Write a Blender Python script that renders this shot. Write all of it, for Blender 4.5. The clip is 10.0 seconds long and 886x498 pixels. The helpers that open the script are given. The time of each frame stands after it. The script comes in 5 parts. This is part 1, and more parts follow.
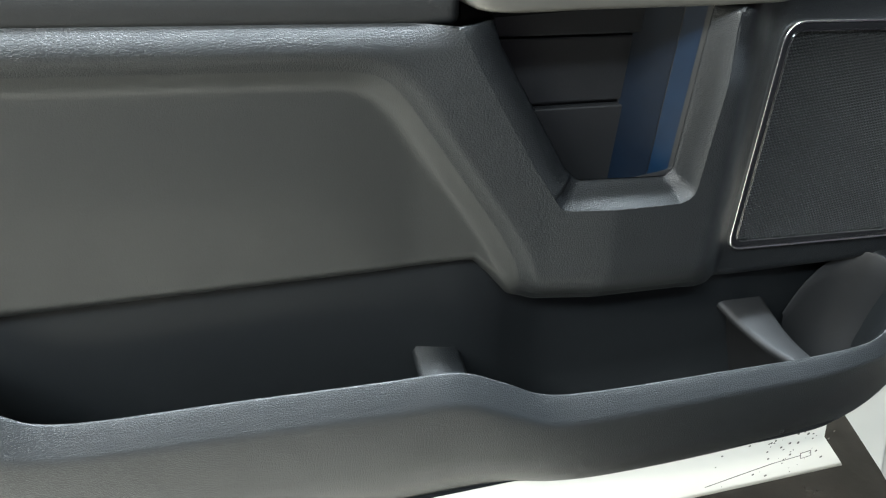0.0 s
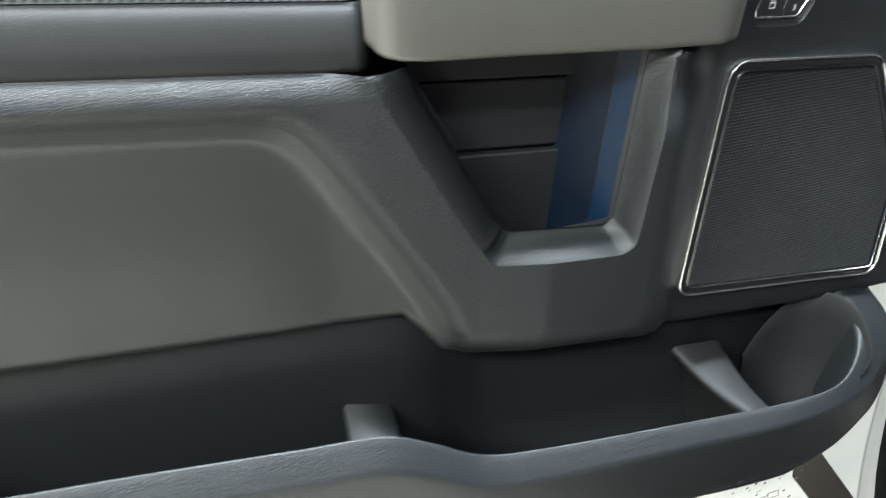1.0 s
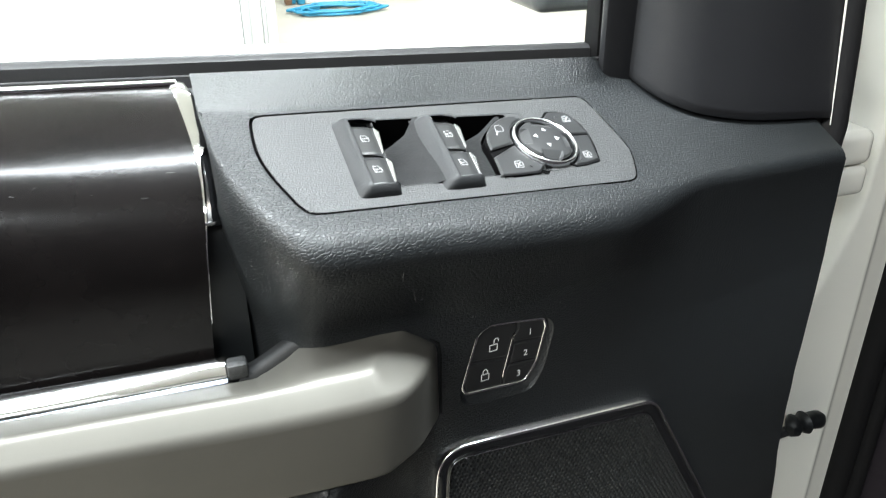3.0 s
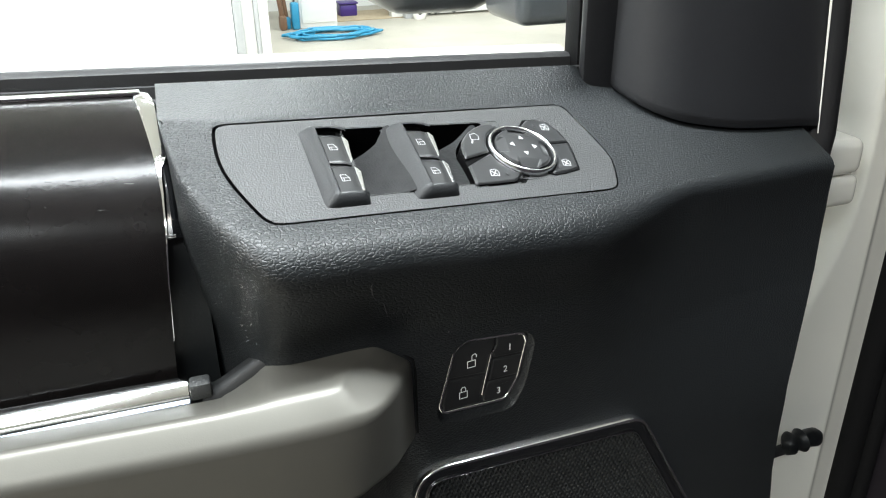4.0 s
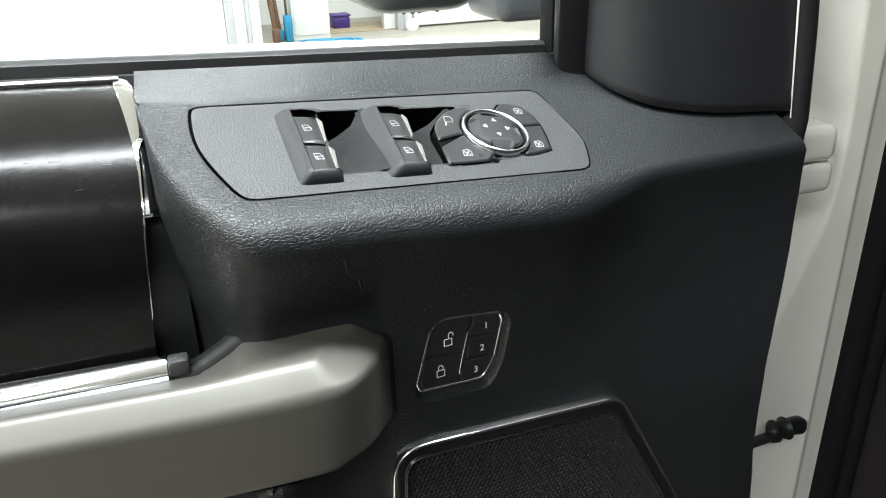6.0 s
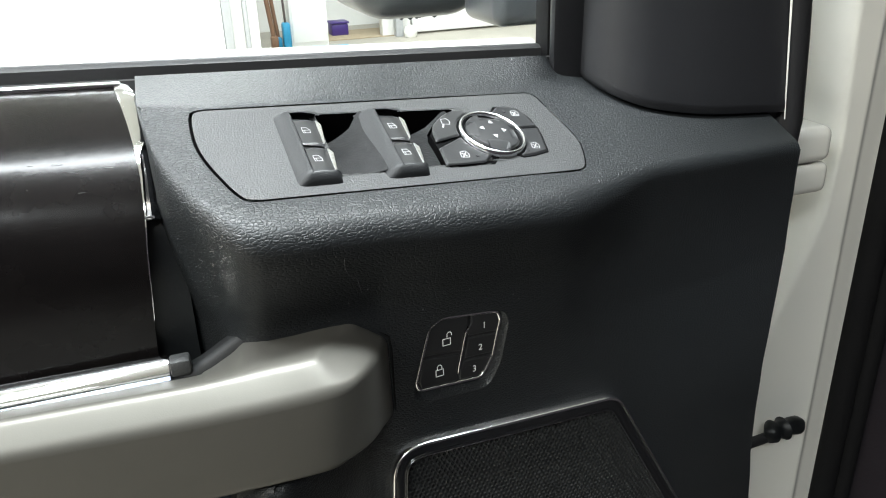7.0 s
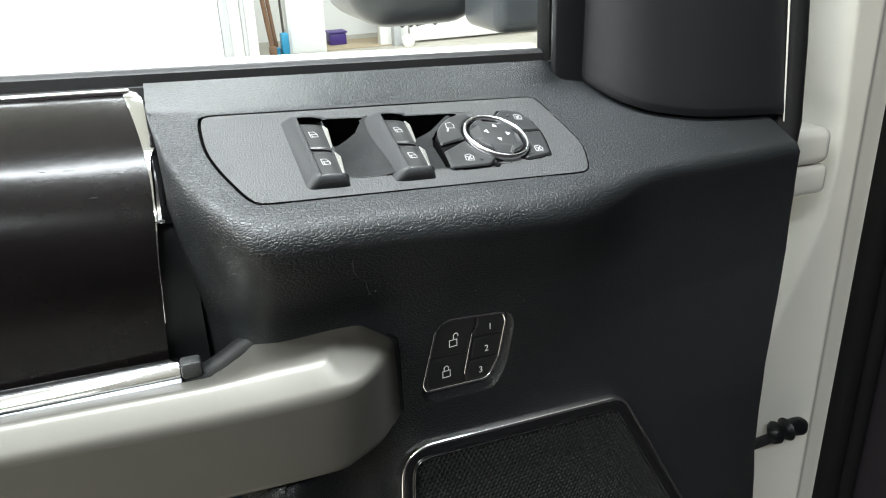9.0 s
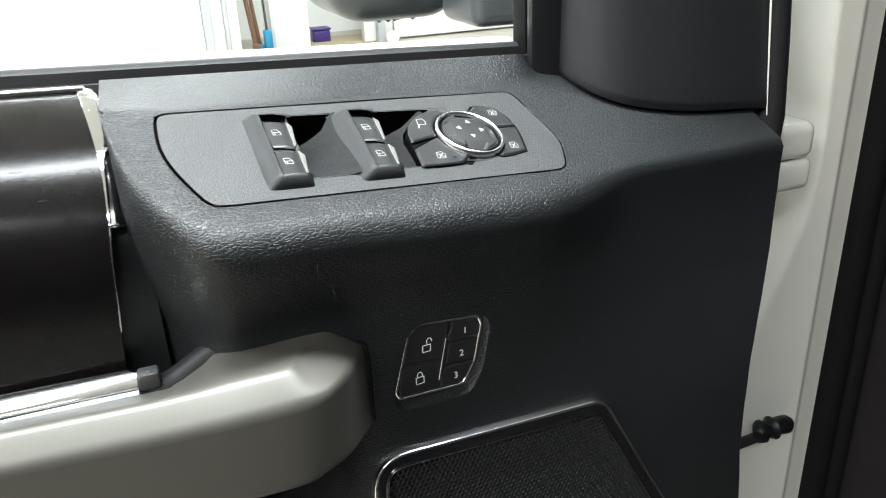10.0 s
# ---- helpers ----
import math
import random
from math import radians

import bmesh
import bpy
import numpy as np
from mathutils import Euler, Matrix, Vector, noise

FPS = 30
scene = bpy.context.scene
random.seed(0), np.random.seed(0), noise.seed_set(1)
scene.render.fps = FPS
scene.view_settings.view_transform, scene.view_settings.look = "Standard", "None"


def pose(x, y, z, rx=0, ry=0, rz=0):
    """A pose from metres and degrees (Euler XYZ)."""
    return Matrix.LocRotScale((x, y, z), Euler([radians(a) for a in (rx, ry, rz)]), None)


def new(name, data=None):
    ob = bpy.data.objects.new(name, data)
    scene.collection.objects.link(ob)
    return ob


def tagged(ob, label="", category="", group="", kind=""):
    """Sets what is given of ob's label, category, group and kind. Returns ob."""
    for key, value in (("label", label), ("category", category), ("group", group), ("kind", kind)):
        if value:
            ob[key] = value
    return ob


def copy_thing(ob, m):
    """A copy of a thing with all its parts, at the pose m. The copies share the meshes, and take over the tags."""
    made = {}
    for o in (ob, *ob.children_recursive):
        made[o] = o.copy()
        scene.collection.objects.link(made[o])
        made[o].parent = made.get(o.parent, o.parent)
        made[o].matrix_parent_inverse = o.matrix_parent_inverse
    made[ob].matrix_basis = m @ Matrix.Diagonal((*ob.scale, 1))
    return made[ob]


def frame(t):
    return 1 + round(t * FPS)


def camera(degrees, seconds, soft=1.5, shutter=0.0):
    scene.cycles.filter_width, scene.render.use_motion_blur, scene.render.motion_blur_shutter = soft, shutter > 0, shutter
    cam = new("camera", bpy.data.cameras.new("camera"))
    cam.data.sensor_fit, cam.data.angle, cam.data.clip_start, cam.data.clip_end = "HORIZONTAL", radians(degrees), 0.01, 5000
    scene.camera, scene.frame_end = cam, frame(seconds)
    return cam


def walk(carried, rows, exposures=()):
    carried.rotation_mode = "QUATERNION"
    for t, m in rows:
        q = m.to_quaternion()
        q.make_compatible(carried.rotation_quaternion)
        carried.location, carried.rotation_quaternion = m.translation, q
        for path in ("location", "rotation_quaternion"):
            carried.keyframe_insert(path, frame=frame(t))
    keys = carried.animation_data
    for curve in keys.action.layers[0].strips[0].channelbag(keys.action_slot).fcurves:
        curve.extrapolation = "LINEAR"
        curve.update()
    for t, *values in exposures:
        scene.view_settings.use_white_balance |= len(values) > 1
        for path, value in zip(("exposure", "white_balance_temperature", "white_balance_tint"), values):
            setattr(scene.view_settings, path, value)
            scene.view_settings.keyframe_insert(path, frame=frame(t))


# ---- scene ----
cam = camera(59.1, 10.0, 1.1, 0.45)
METRES, EYE, TILT, LEAN, TURN = 0.47, 1.24, -34.0, 0.0, -14.0
ROWS = [
    (0.0, 0.0, 0.0, 0.0, 0.0, 0.0, -0.0),
    (0.5, 0.0158, 0.016, 0.0311, -0.07, -0.06, 0.14),
    (1.0, 0.1044, 0.0843, 0.0811, -0.6, 0.25, 0.48),
    (1.5, 0.249, 0.1944, 0.1676, -1.71, 0.39, 1.52),
    (2.0, 0.3552, 0.2736, 0.3195, -2.8, 1.17, 2.59),
    (2.5, 0.4498, 0.3158, 0.4299, -3.19, 3.8, 2.63),
    (3.0, 0.5087, 0.3513, 0.4844, -3.68, 7.05, 2.87),
    (4.5, 0.538, 0.3917, 0.4637, -3.8, 8.82, 3.7),
    (5.0, 0.5446, 0.3894, 0.4532, -3.82, 9.03, 3.89),
    (6.5, 0.5572, 0.365, 0.4343, -3.88, 9.77, 4.46),
    (7.0, 0.5555, 0.3625, 0.4312, -3.84, 9.98, 4.63),
    (7.5, 0.55, 0.3606, 0.4287, -3.8, 10.12, 4.74),
    (8.0, 0.5559, 0.3537, 0.4275, -3.84, 10.36, 4.92),
    (8.5, 0.5451, 0.3492, 0.4265, -3.79, 10.55, 5.05),
    (9.0, 0.5472, 0.354, 0.4233, -3.79, 10.59, 5.14),
    (9.5, 0.5557, 0.3526, 0.4214, -3.85, 10.71, 5.34),
    (10.0, 0.5668, 0.3852, 0.433, -4.6, 10.27, 5.86),
]
walk(cam, [(t, pose(0, 0, EYE, TILT, LEAN, TURN) @ pose(METRES * x, METRES * y, METRES * z, 90 + pitch, roll, yaw)) for t, x, y, z, yaw, pitch, roll in ROWS],
     [(0.0, 0.95, 5950, 7), (1.0, 1.1, 6000, 7), (1.5, 1.05, 6050, 7), (2.5, 0.4, 6300, 8), (3.2, 0.0, 6350, 9), (4.3, -0.25, 6400, 9), (10.0, -0.2, 6400, 9)])

# ---- world and lights ----
world = bpy.data.worlds.new("garage_world")
scene.world = world
world.use_nodes = True
world.node_tree.nodes["Background"].inputs[0].default_value = (0.9, 0.95, 1.0, 1)
world.node_tree.nodes["Background"].inputs[1].default_value = 0.02


def strip_light(x, y, z, length, watts):
    data = bpy.data.lights.new("ceiling_tube", "AREA")
    data.shape, data.size, data.size_y = "RECTANGLE", length, 0.3
    data.energy, data.color = watts, (0.93, 0.985, 1.0)
    ob = new("ceiling_tube", data)
    ob.location = (x, y, z)
    return ob


# (-1.3, -1.6) is no known fixture: a fill added for pillar and trim fronts.
LAMPS = [(-2.9, -1.1), (-2.2, 1.1), (0.85, 0.5), (-1.3, -1.6), (-2.6, 4.6), (1.4, 4.8), (5.2, 1.9), (3.0, 7.2), (-2.6, 7.6)]
CEIL = 3.4
WATTS = [205, 225, 300, 120, 300, 240, 240, 200, 200]
for (lx, ly), watts in zip(LAMPS, WATTS):
    strip_light(lx, ly, CEIL - 0.13, 2.4, watts).data.color = (1.0, 0.93, 0.82) if lx < -2.7 else (0.93, 0.985, 1.0)


# ---- materials ----
def material(name, color, rough=0.5, metal=0.0, coat=0.0, grain=0.0, grain_size=0.002, kind="pebble", mottled=0.12, mottle_size=0.05, spec=0.5, second=None):
    m = bpy.data.materials.new(name)
    m.use_nodes = True
    nt = m.node_tree
    n, l = nt.nodes, nt.links
    b = n["Principled BSDF"]
    b.inputs["Base Color"].default_value = (*color, 1)
    b.inputs["Roughness"].default_value = rough
    b.inputs["Metallic"].default_value = metal
    b.inputs["Coat Weight"].default_value = coat
    b.inputs["Coat Roughness"].default_value = 0.05
    b.inputs["Specular IOR Level"].default_value = spec
    geo = n.new("ShaderNodeNewGeometry")
    big = n.new("ShaderNodeTexNoise")
    big.inputs["Scale"].default_value = 1 / mottle_size
    big.inputs["Detail"].default_value = 5
    l.new(geo.outputs["Position"], big.inputs["Vector"])
    fine = n.new("ShaderNodeTexNoise")
    fine.inputs["Scale"].default_value = 1 / max(grain_size, 0.0006)
    fine.inputs["Detail"].default_value = 3
    l.new(geo.outputs["Position"], fine.inputs["Vector"])
    mix = n.new("ShaderNodeMix")
    mix.data_type = "RGBA"
    c2 = second or tuple(min(1, c * (1 - 2.2 * mottled)) for c in color)
    c1 = tuple(min(1, c * (1 + 0.8 * mottled)) for c in color)
    mix.inputs["A"].default_value, mix.inputs["B"].default_value = (*c1, 1), (*c2, 1)
    l.new(big.outputs["Fac"], mix.inputs["Factor"])
    l.new(mix.outputs["Result"], b.inputs["Base Color"])
    rr = n.new("ShaderNodeMapRange")
    rr.inputs["To Min"].default_value, rr.inputs["To Max"].default_value = max(0.02, rough * 0.85), min(1, rough * 1.18)
    l.new(big.outputs["Fac"], rr.inputs["Value"])
    l.new(rr.outputs["Result"], b.inputs["Roughness"])
    if grain:
        bump = n.new("ShaderNodeBump")
        bump.inputs["Strength"].default_value = grain
        bump.inputs["Distance"].default_value = grain_size * (0.22 if kind == "pebble" else 0.45)
        if kind == "pebble":
            bump.inputs["Distance"].default_value = grain_size * 0.10
            longer = n.new("ShaderNodeMapping")
            longer.inputs["Scale"].default_value = (0.62, 1.0, 1.0)
            warp = n.new("ShaderNodeMix")
            warp.data_type = "VECTOR"
            warp.inputs["Factor"].default_value = 0.0007
            l.new(geo.outputs["Position"], warp.inputs["A"])
            l.new(fine.outputs["Color"], warp.inputs["B"])
            cells = n.new("ShaderNodeTexVoronoi")
            cells.feature = "DISTANCE_TO_EDGE"
            cells.inputs["Scale"].default_value = 1 / grain_size
            l.new(warp.outputs["Result"], longer.inputs["Vector"])
            l.new(longer.outputs["Vector"], cells.inputs["Vector"])
            flat = n.new("ShaderNodeMapRange")
            flat.interpolation_type = "SMOOTHSTEP"
            flat.inputs["From Max"].default_value = 0.22
            l.new(cells.outputs["Distance"], flat.inputs["Value"])
            both = n.new("ShaderNodeMath")
            both.operation = "MULTIPLY_ADD"
            both.inputs[1].default_value = 0.4
            l.new(fine.outputs["Fac"], both.inputs[0])
            l.new(flat.outputs["Result"], both.inputs[2])
            l.new(both.outputs["Value"], bump.inputs["Height"])
        else:
            l.new(fine.outputs["Fac"], bump.inputs["Height"])
        l.new(bump.outputs["Normal"], b.inputs["Normal"])
    return m


def glow(name, color, strength):
    m = bpy.data.materials.new(name)
    m.use_nodes = True
    b = m.node_tree.nodes["Principled BSDF"]
    b.inputs["Base Color"].default_value = (*color, 1)
    b.inputs["Emission Color"].default_value = (*color, 1)
    b.inputs["Emission Strength"].default_value = strength
    return m


GRAIN = material("grained_black_plastic", (0.0092, 0.0107, 0.0118), 0.42, grain=1.0, grain_size=0.0015, spec=0.43)
GRAIN_FINE = material("fine_grained_plastic", (0.027, 0.028, 0.0285), 0.47, grain=1.0, grain_size=0.0009, kind="fine", spec=0.5)
SMOOTH_BLACK = material("satin_black_plastic", (0.008, 0.0092, 0.010), 0.40, grain=0.12, grain_size=0.0012, kind="fine", spec=0.32)
KEY_BLACK = material("switch_key_plastic", (0.015, 0.0155, 0.0162), 0.38, grain=0.06, grain_size=0.001, kind="fine", spec=0.45)
SAIL_BLACK = material("mirror_cover_plastic", (0.0135, 0.014, 0.016), 0.48, grain=0.25, grain_size=0.0009, kind="fine")
DEEP = material("pocket_liner_plastic", (0.0075, 0.0080, 0.0088), 0.5, grain=0.2, grain_size=0.0012, kind="fine")
LEATHER = material("soft_leather", (0.0145, 0.0150, 0.0150), 0.6, grain=0.3, grain_size=0.0014, mottled=0.1, spec=0.32)
PAD_LEATHER = material("upper_pad_leather", (0.055, 0.0555, 0.0555), 0.5, grain=0.25, grain_size=0.0014, mottled=0.1)
PAD = material("padded_vinyl", (0.0165, 0.0175, 0.0165), 0.44, grain=0.3, grain_size=0.0015, mottled=0.12)
GLOSS = material("gloss_dark_veneer", (0.0058, 0.0050, 0.0050), 0.22, grain=0.03, grain_size=0.02, kind="fine", mottled=0.3, mottle_size=0.03, spec=0.16)
CHROME = material("chrome", (0.86, 0.87, 0.88), 0.07, metal=1.0, mottled=0.04)
BRIGHT = material("satin_bright_metal", (0.92, 0.93, 0.94), 0.2, metal=1.0, mottled=0.03)
POLISHED = material("soft_polished_metal", (0.86, 0.87, 0.88), 0.13, metal=1.0, mottled=0.04)
PERF = material("perforated_black_plastic", (0.0095, 0.0106, 0.0112), 0.55, mottled=0.08, spec=0.34)
DIVIDER = material("matt_divider_plastic", (0.0085, 0.009, 0.0095), 0.62, grain=0.2, grain_size=0.0012, kind="fine", spec=0.3)
SCUFF = material("pale_scuff", (0.028, 0.027, 0.026), 0.6)
SEAL = material("matt_black_rubber", (0.006, 0.006, 0.0065), 0.75, grain=0.2, grain_size=0.002, kind="fine", spec=0.12)
BELT = material("satin_belt_rubber", (0.022, 0.022, 0.023), 0.5, grain=0.15, grain_size=0.002, kind="fine", spec=0.35)
DARK_CHROME = material("black_gloss_trim", (0.010, 0.0105, 0.0115), 0.16, mottled=0.05, spec=0.4)
SATIN = material("satin_grey_metal_paint", (0.108, 0.104, 0.092), 0.44, metal=0.5, grain=0.08, grain_size=0.0007, kind="fine", mottled=0.08, spec=0.4)
STEEL_BLUE = material("blue_grey_satin", (0.075, 0.088, 0.11), 0.3, metal=0.6, mottled=0.1, mottle_size=0.02)
# Two tones of one wall: a blue glow is painted on its front edge.
BLUE_GLOW = material("blue_glow_wall", (0.0024, 0.0108, 0.027), 0.35, mottled=0.2, mottle_size=0.02, spec=0.2)
BLUE_DARK = material("faded_blue_wall", (0.0014, 0.0046, 0.0108), 0.45, mottled=0.2, mottle_size=0.02, spec=0.2)
ICON_BRIGHT = material("white_button_print", (0.85, 0.86, 0.86), 0.5, mottled=0.05)
ICON = material("white_icon_print", (0.5, 0.51, 0.51), 0.5, mottled=0.05)
CUP = material("bottle_holder_plastic", (0.0105, 0.0110, 0.0115), 0.5, grain=0.15, grain_size=0.0012, kind="fine", spec=0.4)
# Near-black and barely reflecting: the shade inside gaps put into a colour.
GAP_SHADE = material("gap_shade", (0.0022, 0.0022, 0.0024), 0.8, mottled=0.2, spec=0.06)
RUBBER = material("black_rubber", (0.012, 0.012, 0.013), 0.55, grain=0.2, grain_size=0.002, kind="fine")
WHITE_PAINT = material("white_car_paint", (0.79, 0.78, 0.72), 0.25, coat=0.3, mottled=0.05, mottle_size=0.2)
DIRT = material("dried_mud", (0.12, 0.11, 0.10), 0.8)
CAB_DARK = material("dark_cab_trim", (0.012, 0.0095, 0.0125), 0.7, grain=0.3, grain_size=0.003, kind="fine", spec=0.2)
THREAD = material("stitching_thread", (0.055, 0.046, 0.044), 0.8, mottled=0.2, mottle_size=0.004, spec=0.1)
LINT = material("pale_lint", (0.14, 0.14, 0.14), 0.8)
FLOOR_MAT = material("stained_concrete", (0.40, 0.37, 0.31), 0.45, grain=0.4, grain_size=0.01, kind="fine", mottled=0.22, mottle_size=0.9)
# Near-black base takes in the vehicle's shade on the wet concrete.
WET_MAT = material("wet_shaded_floor", (0.008, 0.0065, 0.005), 0.10, grain=0.12, grain_size=0.03, kind="fine", mottled=0.4, mottle_size=0.05, spec=0.16)
WALL_MAT = material("white_wall_paint", (0.80, 0.80, 0.77), 0.6, grain=0.2, grain_size=0.01, kind="fine", mottled=0.05, mottle_size=0.8)
# For walls out of view; grey is picked to cut bounce on the trim.
DULL_WALL = material("unseen_grey_wall", (0.20, 0.20, 0.20), 0.7, grain=0.3, grain_size=0.02, kind="fine", mottled=0.1, mottle_size=0.5)
CEIL_MAT = material("white_ceiling_paint", (0.7, 0.7, 0.68), 0.8, mottled=0.05, mottle_size=1.0)
GREY_POST = material("grey_painted_steel", (0.45, 0.46, 0.47), 0.45, mottled=0.08)
SHEET = material("white_plastic_sheet", (0.85, 0.85, 0.84), 0.35, mottled=0.04, mottle_size=0.6)
BROWN = material("brown_wooden_handle", (0.16, 0.085, 0.045), 0.5, grain=0.3, grain_size=0.004, kind="fine")
DARK_HANDLE = material("dark_broom_handle", (0.06, 0.045, 0.04), 0.5, grain=0.2, grain_size=0.004, kind="fine")
BLUE = material("blue_plastic", (0.03, 0.25, 0.42), 0.4)
PURPLE = material("purple_plastic", (0.045, 0.02, 0.16), 0.4)
TAN = material("tan_cardboard", (0.36, 0.29, 0.19), 0.8)
MIRROR_SHELL = material("mirror_housing_plastic", (0.05, 0.055, 0.062), 0.3, grain=0.15, grain_size=0.002, kind="fine")
TUBE = glow("lit_tube", (1.0, 0.98, 0.94), 6.0)

GLASS = bpy.data.materials.new("window_glass")
GLASS.use_nodes = True
gb = GLASS.node_tree.nodes["Principled BSDF"]
gb.inputs["Base Color"].default_value = (0.97, 0.99, 0.98, 1)
gb.inputs["Roughness"].default_value = 0.0
gb.inputs["Transmission Weight"].default_value = 1.0
gb.inputs["IOR"].default_value = 1.05


# ---- mesh helpers ----
def mesh_of(name, verts, faces, mat, smooth=True, angle=None):
    me = bpy.data.meshes.new(name)
    me.from_pydata([tuple(float(c) for c in v) for v in verts], [], [tuple(f) for f in faces])
    me.validate()
    for m in (mat if isinstance(mat, (list, tuple)) else [mat]):
        me.materials.append(m)
    if smooth:
        me.polygons.foreach_set("use_smooth", [True] * len(me.polygons))
    if angle:
        me.set_sharp_from_angle(angle=radians(angle))
    me.update()
    return me


def attach(ob, parent):
    ob.parent = parent
    ob.matrix_parent_inverse = parent_world(parent).inverted()
    return ob


def parent_world(ob):
    m = ob.matrix_basis.copy()
    while ob.parent:
        m = ob.parent.matrix_basis @ ob.matrix_parent_inverse @ m
        ob = ob.parent
    return m


def part(name, me, parent, label=""):
    me.name = name
    ob = new(name, me)
    if parent:
        attach(ob, parent)
    return tagged(ob, label) if label else ob


def thing(name, place, label, category, group="", kind=""):
    ob = new(name)
    ob.empty_display_size = 0.05
    ob.location = place
    return tagged(ob, label, category, group, kind)


def from_bm(name, bm, mat, smooth=True, angle=35):
    bmesh.ops.recalc_face_normals(bm, faces=bm.faces)
    me = bpy.data.meshes.new(name)
    bm.to_mesh(me)
    bm.free()
    me.materials.append(mat)
    if smooth:
        me.polygons.foreach_set("use_smooth", [True] * len(me.polygons))
        me.set_sharp_from_angle(angle=radians(angle))
    return me


def block(lo, hi, mat, bevel=0.0, seg=2):
    bm = bmesh.new()
    bmesh.ops.create_cube(bm, size=1.0)
    for v in bm.verts:
        v.co = Vector([lo[i] + (v.co[i] + 0.5) * (hi[i] - lo[i]) for i in range(3)])
    if bevel:
        bmesh.ops.bevel(bm, geom=bm.edges[:], offset=bevel, segments=seg, affect="EDGES", profile=0.5)
    return from_bm("block", bm, mat)


def tube(points, r, mat, sides=10, ends=True):
    """A round bar along a line of points; r may be one radius or one for each point."""
    pts = [Vector(p) for p in points]
    rs = r if isinstance(r, (list, tuple)) else [r] * len(pts)
    verts, faces = [], []
    for i, p in enumerate(pts):
        d = (pts[min(i + 1, len(pts) - 1)] - pts[max(i - 1, 0)]).normalized()
        a = d.cross(Vector((0, 0, 1)) if abs(d.z) < 0.9 else Vector((1, 0, 0))).normalized()
        b = d.cross(a)
        for k in range(sides):
            w = 2 * math.pi * k / sides
            verts.append(p + rs[i] * (math.cos(w) * a + math.sin(w) * b))
    for i in range(len(pts) - 1):
        for k in range(sides):
            q = (k + 1) % sides
            faces.append((i * sides + k, i * sides + q, (i + 1) * sides + q, (i + 1) * sides + k))
    if ends:
        faces.append(tuple(range(sides))[::-1])
        faces.append(tuple((len(pts) - 1) * sides + k for k in range(sides)))
    return mesh_of("tube", verts, faces, mat, angle=50)


def grid(P, mat, D=None, angle=None, flip=False):
    """A sheet over a grid of places, kept where D is below zero."""
    P = np.asarray(P, float)
    n, m = P.shape[:2]
    D = -np.ones((n, m)) if D is None else D
    verts, faces, idx = [], [], {}

    def grid_vert(i, j):
        if (i, j) not in idx:
            idx[i, j] = len(verts)
            verts.append(P[i, j])
        return idx[i, j]

    def cut_vert(a, b):
        k = (min(a, b), max(a, b))
        if k not in idx:
            f = D[k[0]] / (D[k[0]] - D[k[1]])
            idx[k] = len(verts)
            verts.append(P[k[0]] + f * (P[k[1]] - P[k[0]]))
        return idx[k]

    for i in range(n - 1):
        for j in range(m - 1):
            c = [(i, j), (i + 1, j), (i + 1, j + 1), (i, j + 1)]
            inside = [D[a] < 0 for a in c]
            if not any(inside):
                continue
            f = []
            for k in range(4):
                a, b = c[k], c[(k + 1) % 4]
                if D[a] < 0:
                    f.append(grid_vert(*a))
                if (D[a] < 0) != (D[b] < 0):
                    f.append(cut_vert(a, b))
            if len(f) > 2:
                faces.append(f[::-1] if flip else f)
    return mesh_of("sheet", verts, faces, mat, angle=angle)


def convex(points, r):
    """Signed distance to a convex outline with its corners rounded by about r."""
    pts = [Vector(p) for p in points]
    mid = sum(pts, Vector((0, 0))) / len(pts)
    planes = []
    for a, b in zip(pts, pts[1:] + pts[:1]):
        nrm = Vector(((b - a).y, -(b - a).x)).normalized()
        if nrm.dot(mid - a) > 0:
            nrm = -nrm
        planes.append((nrm.x, nrm.y, nrm.dot(a)))

    def d(x, z):
        h = np.stack([a * x + b * z - c for a, b, c in planes])
        top = h.max(0)
        return top + r * np.log(np.exp((h - top) / r).sum(0))
    return d


def round_poly(pts, r, n=6):
    """The outline with its corners rounded; r may be one radius or one for each corner."""
    out = []
    rs = r if isinstance(r, (list, tuple)) else [r] * len(pts)
    for i, p in enumerate(pts):
        p, a, b = Vector(p), Vector(pts[i - 1]), Vector(pts[(i + 1) % len(pts)])
        u, v = (a - p), (b - p)
        half = math.acos(max(-1, min(1, u.normalized().dot(v.normalized())))) / 2
        cut = min(rs[i] / max(math.tan(half), 1e-3), 0.48 * u.length, 0.48 * v.length)
        s, e = p + u.normalized() * cut, p + v.normalized() * cut
        for k in range(n + 1):
            w = k / n
            out.append((1 - w) ** 2 * s + 2 * w * (1 - w) * p + w * w * e)
    return out


def inset(pts, d):
    out, n = [], len(pts)
    area = sum(pts[i - 1].x * pts[i].y - pts[i].x * pts[i - 1].y for i in range(n))
    for i in range(n):
        t = (pts[(i + 1) % n] - pts[i - 1])
        nrm = Vector((-t.y, t.x)).normalized() * (1 if area > 0 else -1)
        out.append(pts[i] + nrm * d)
    return out


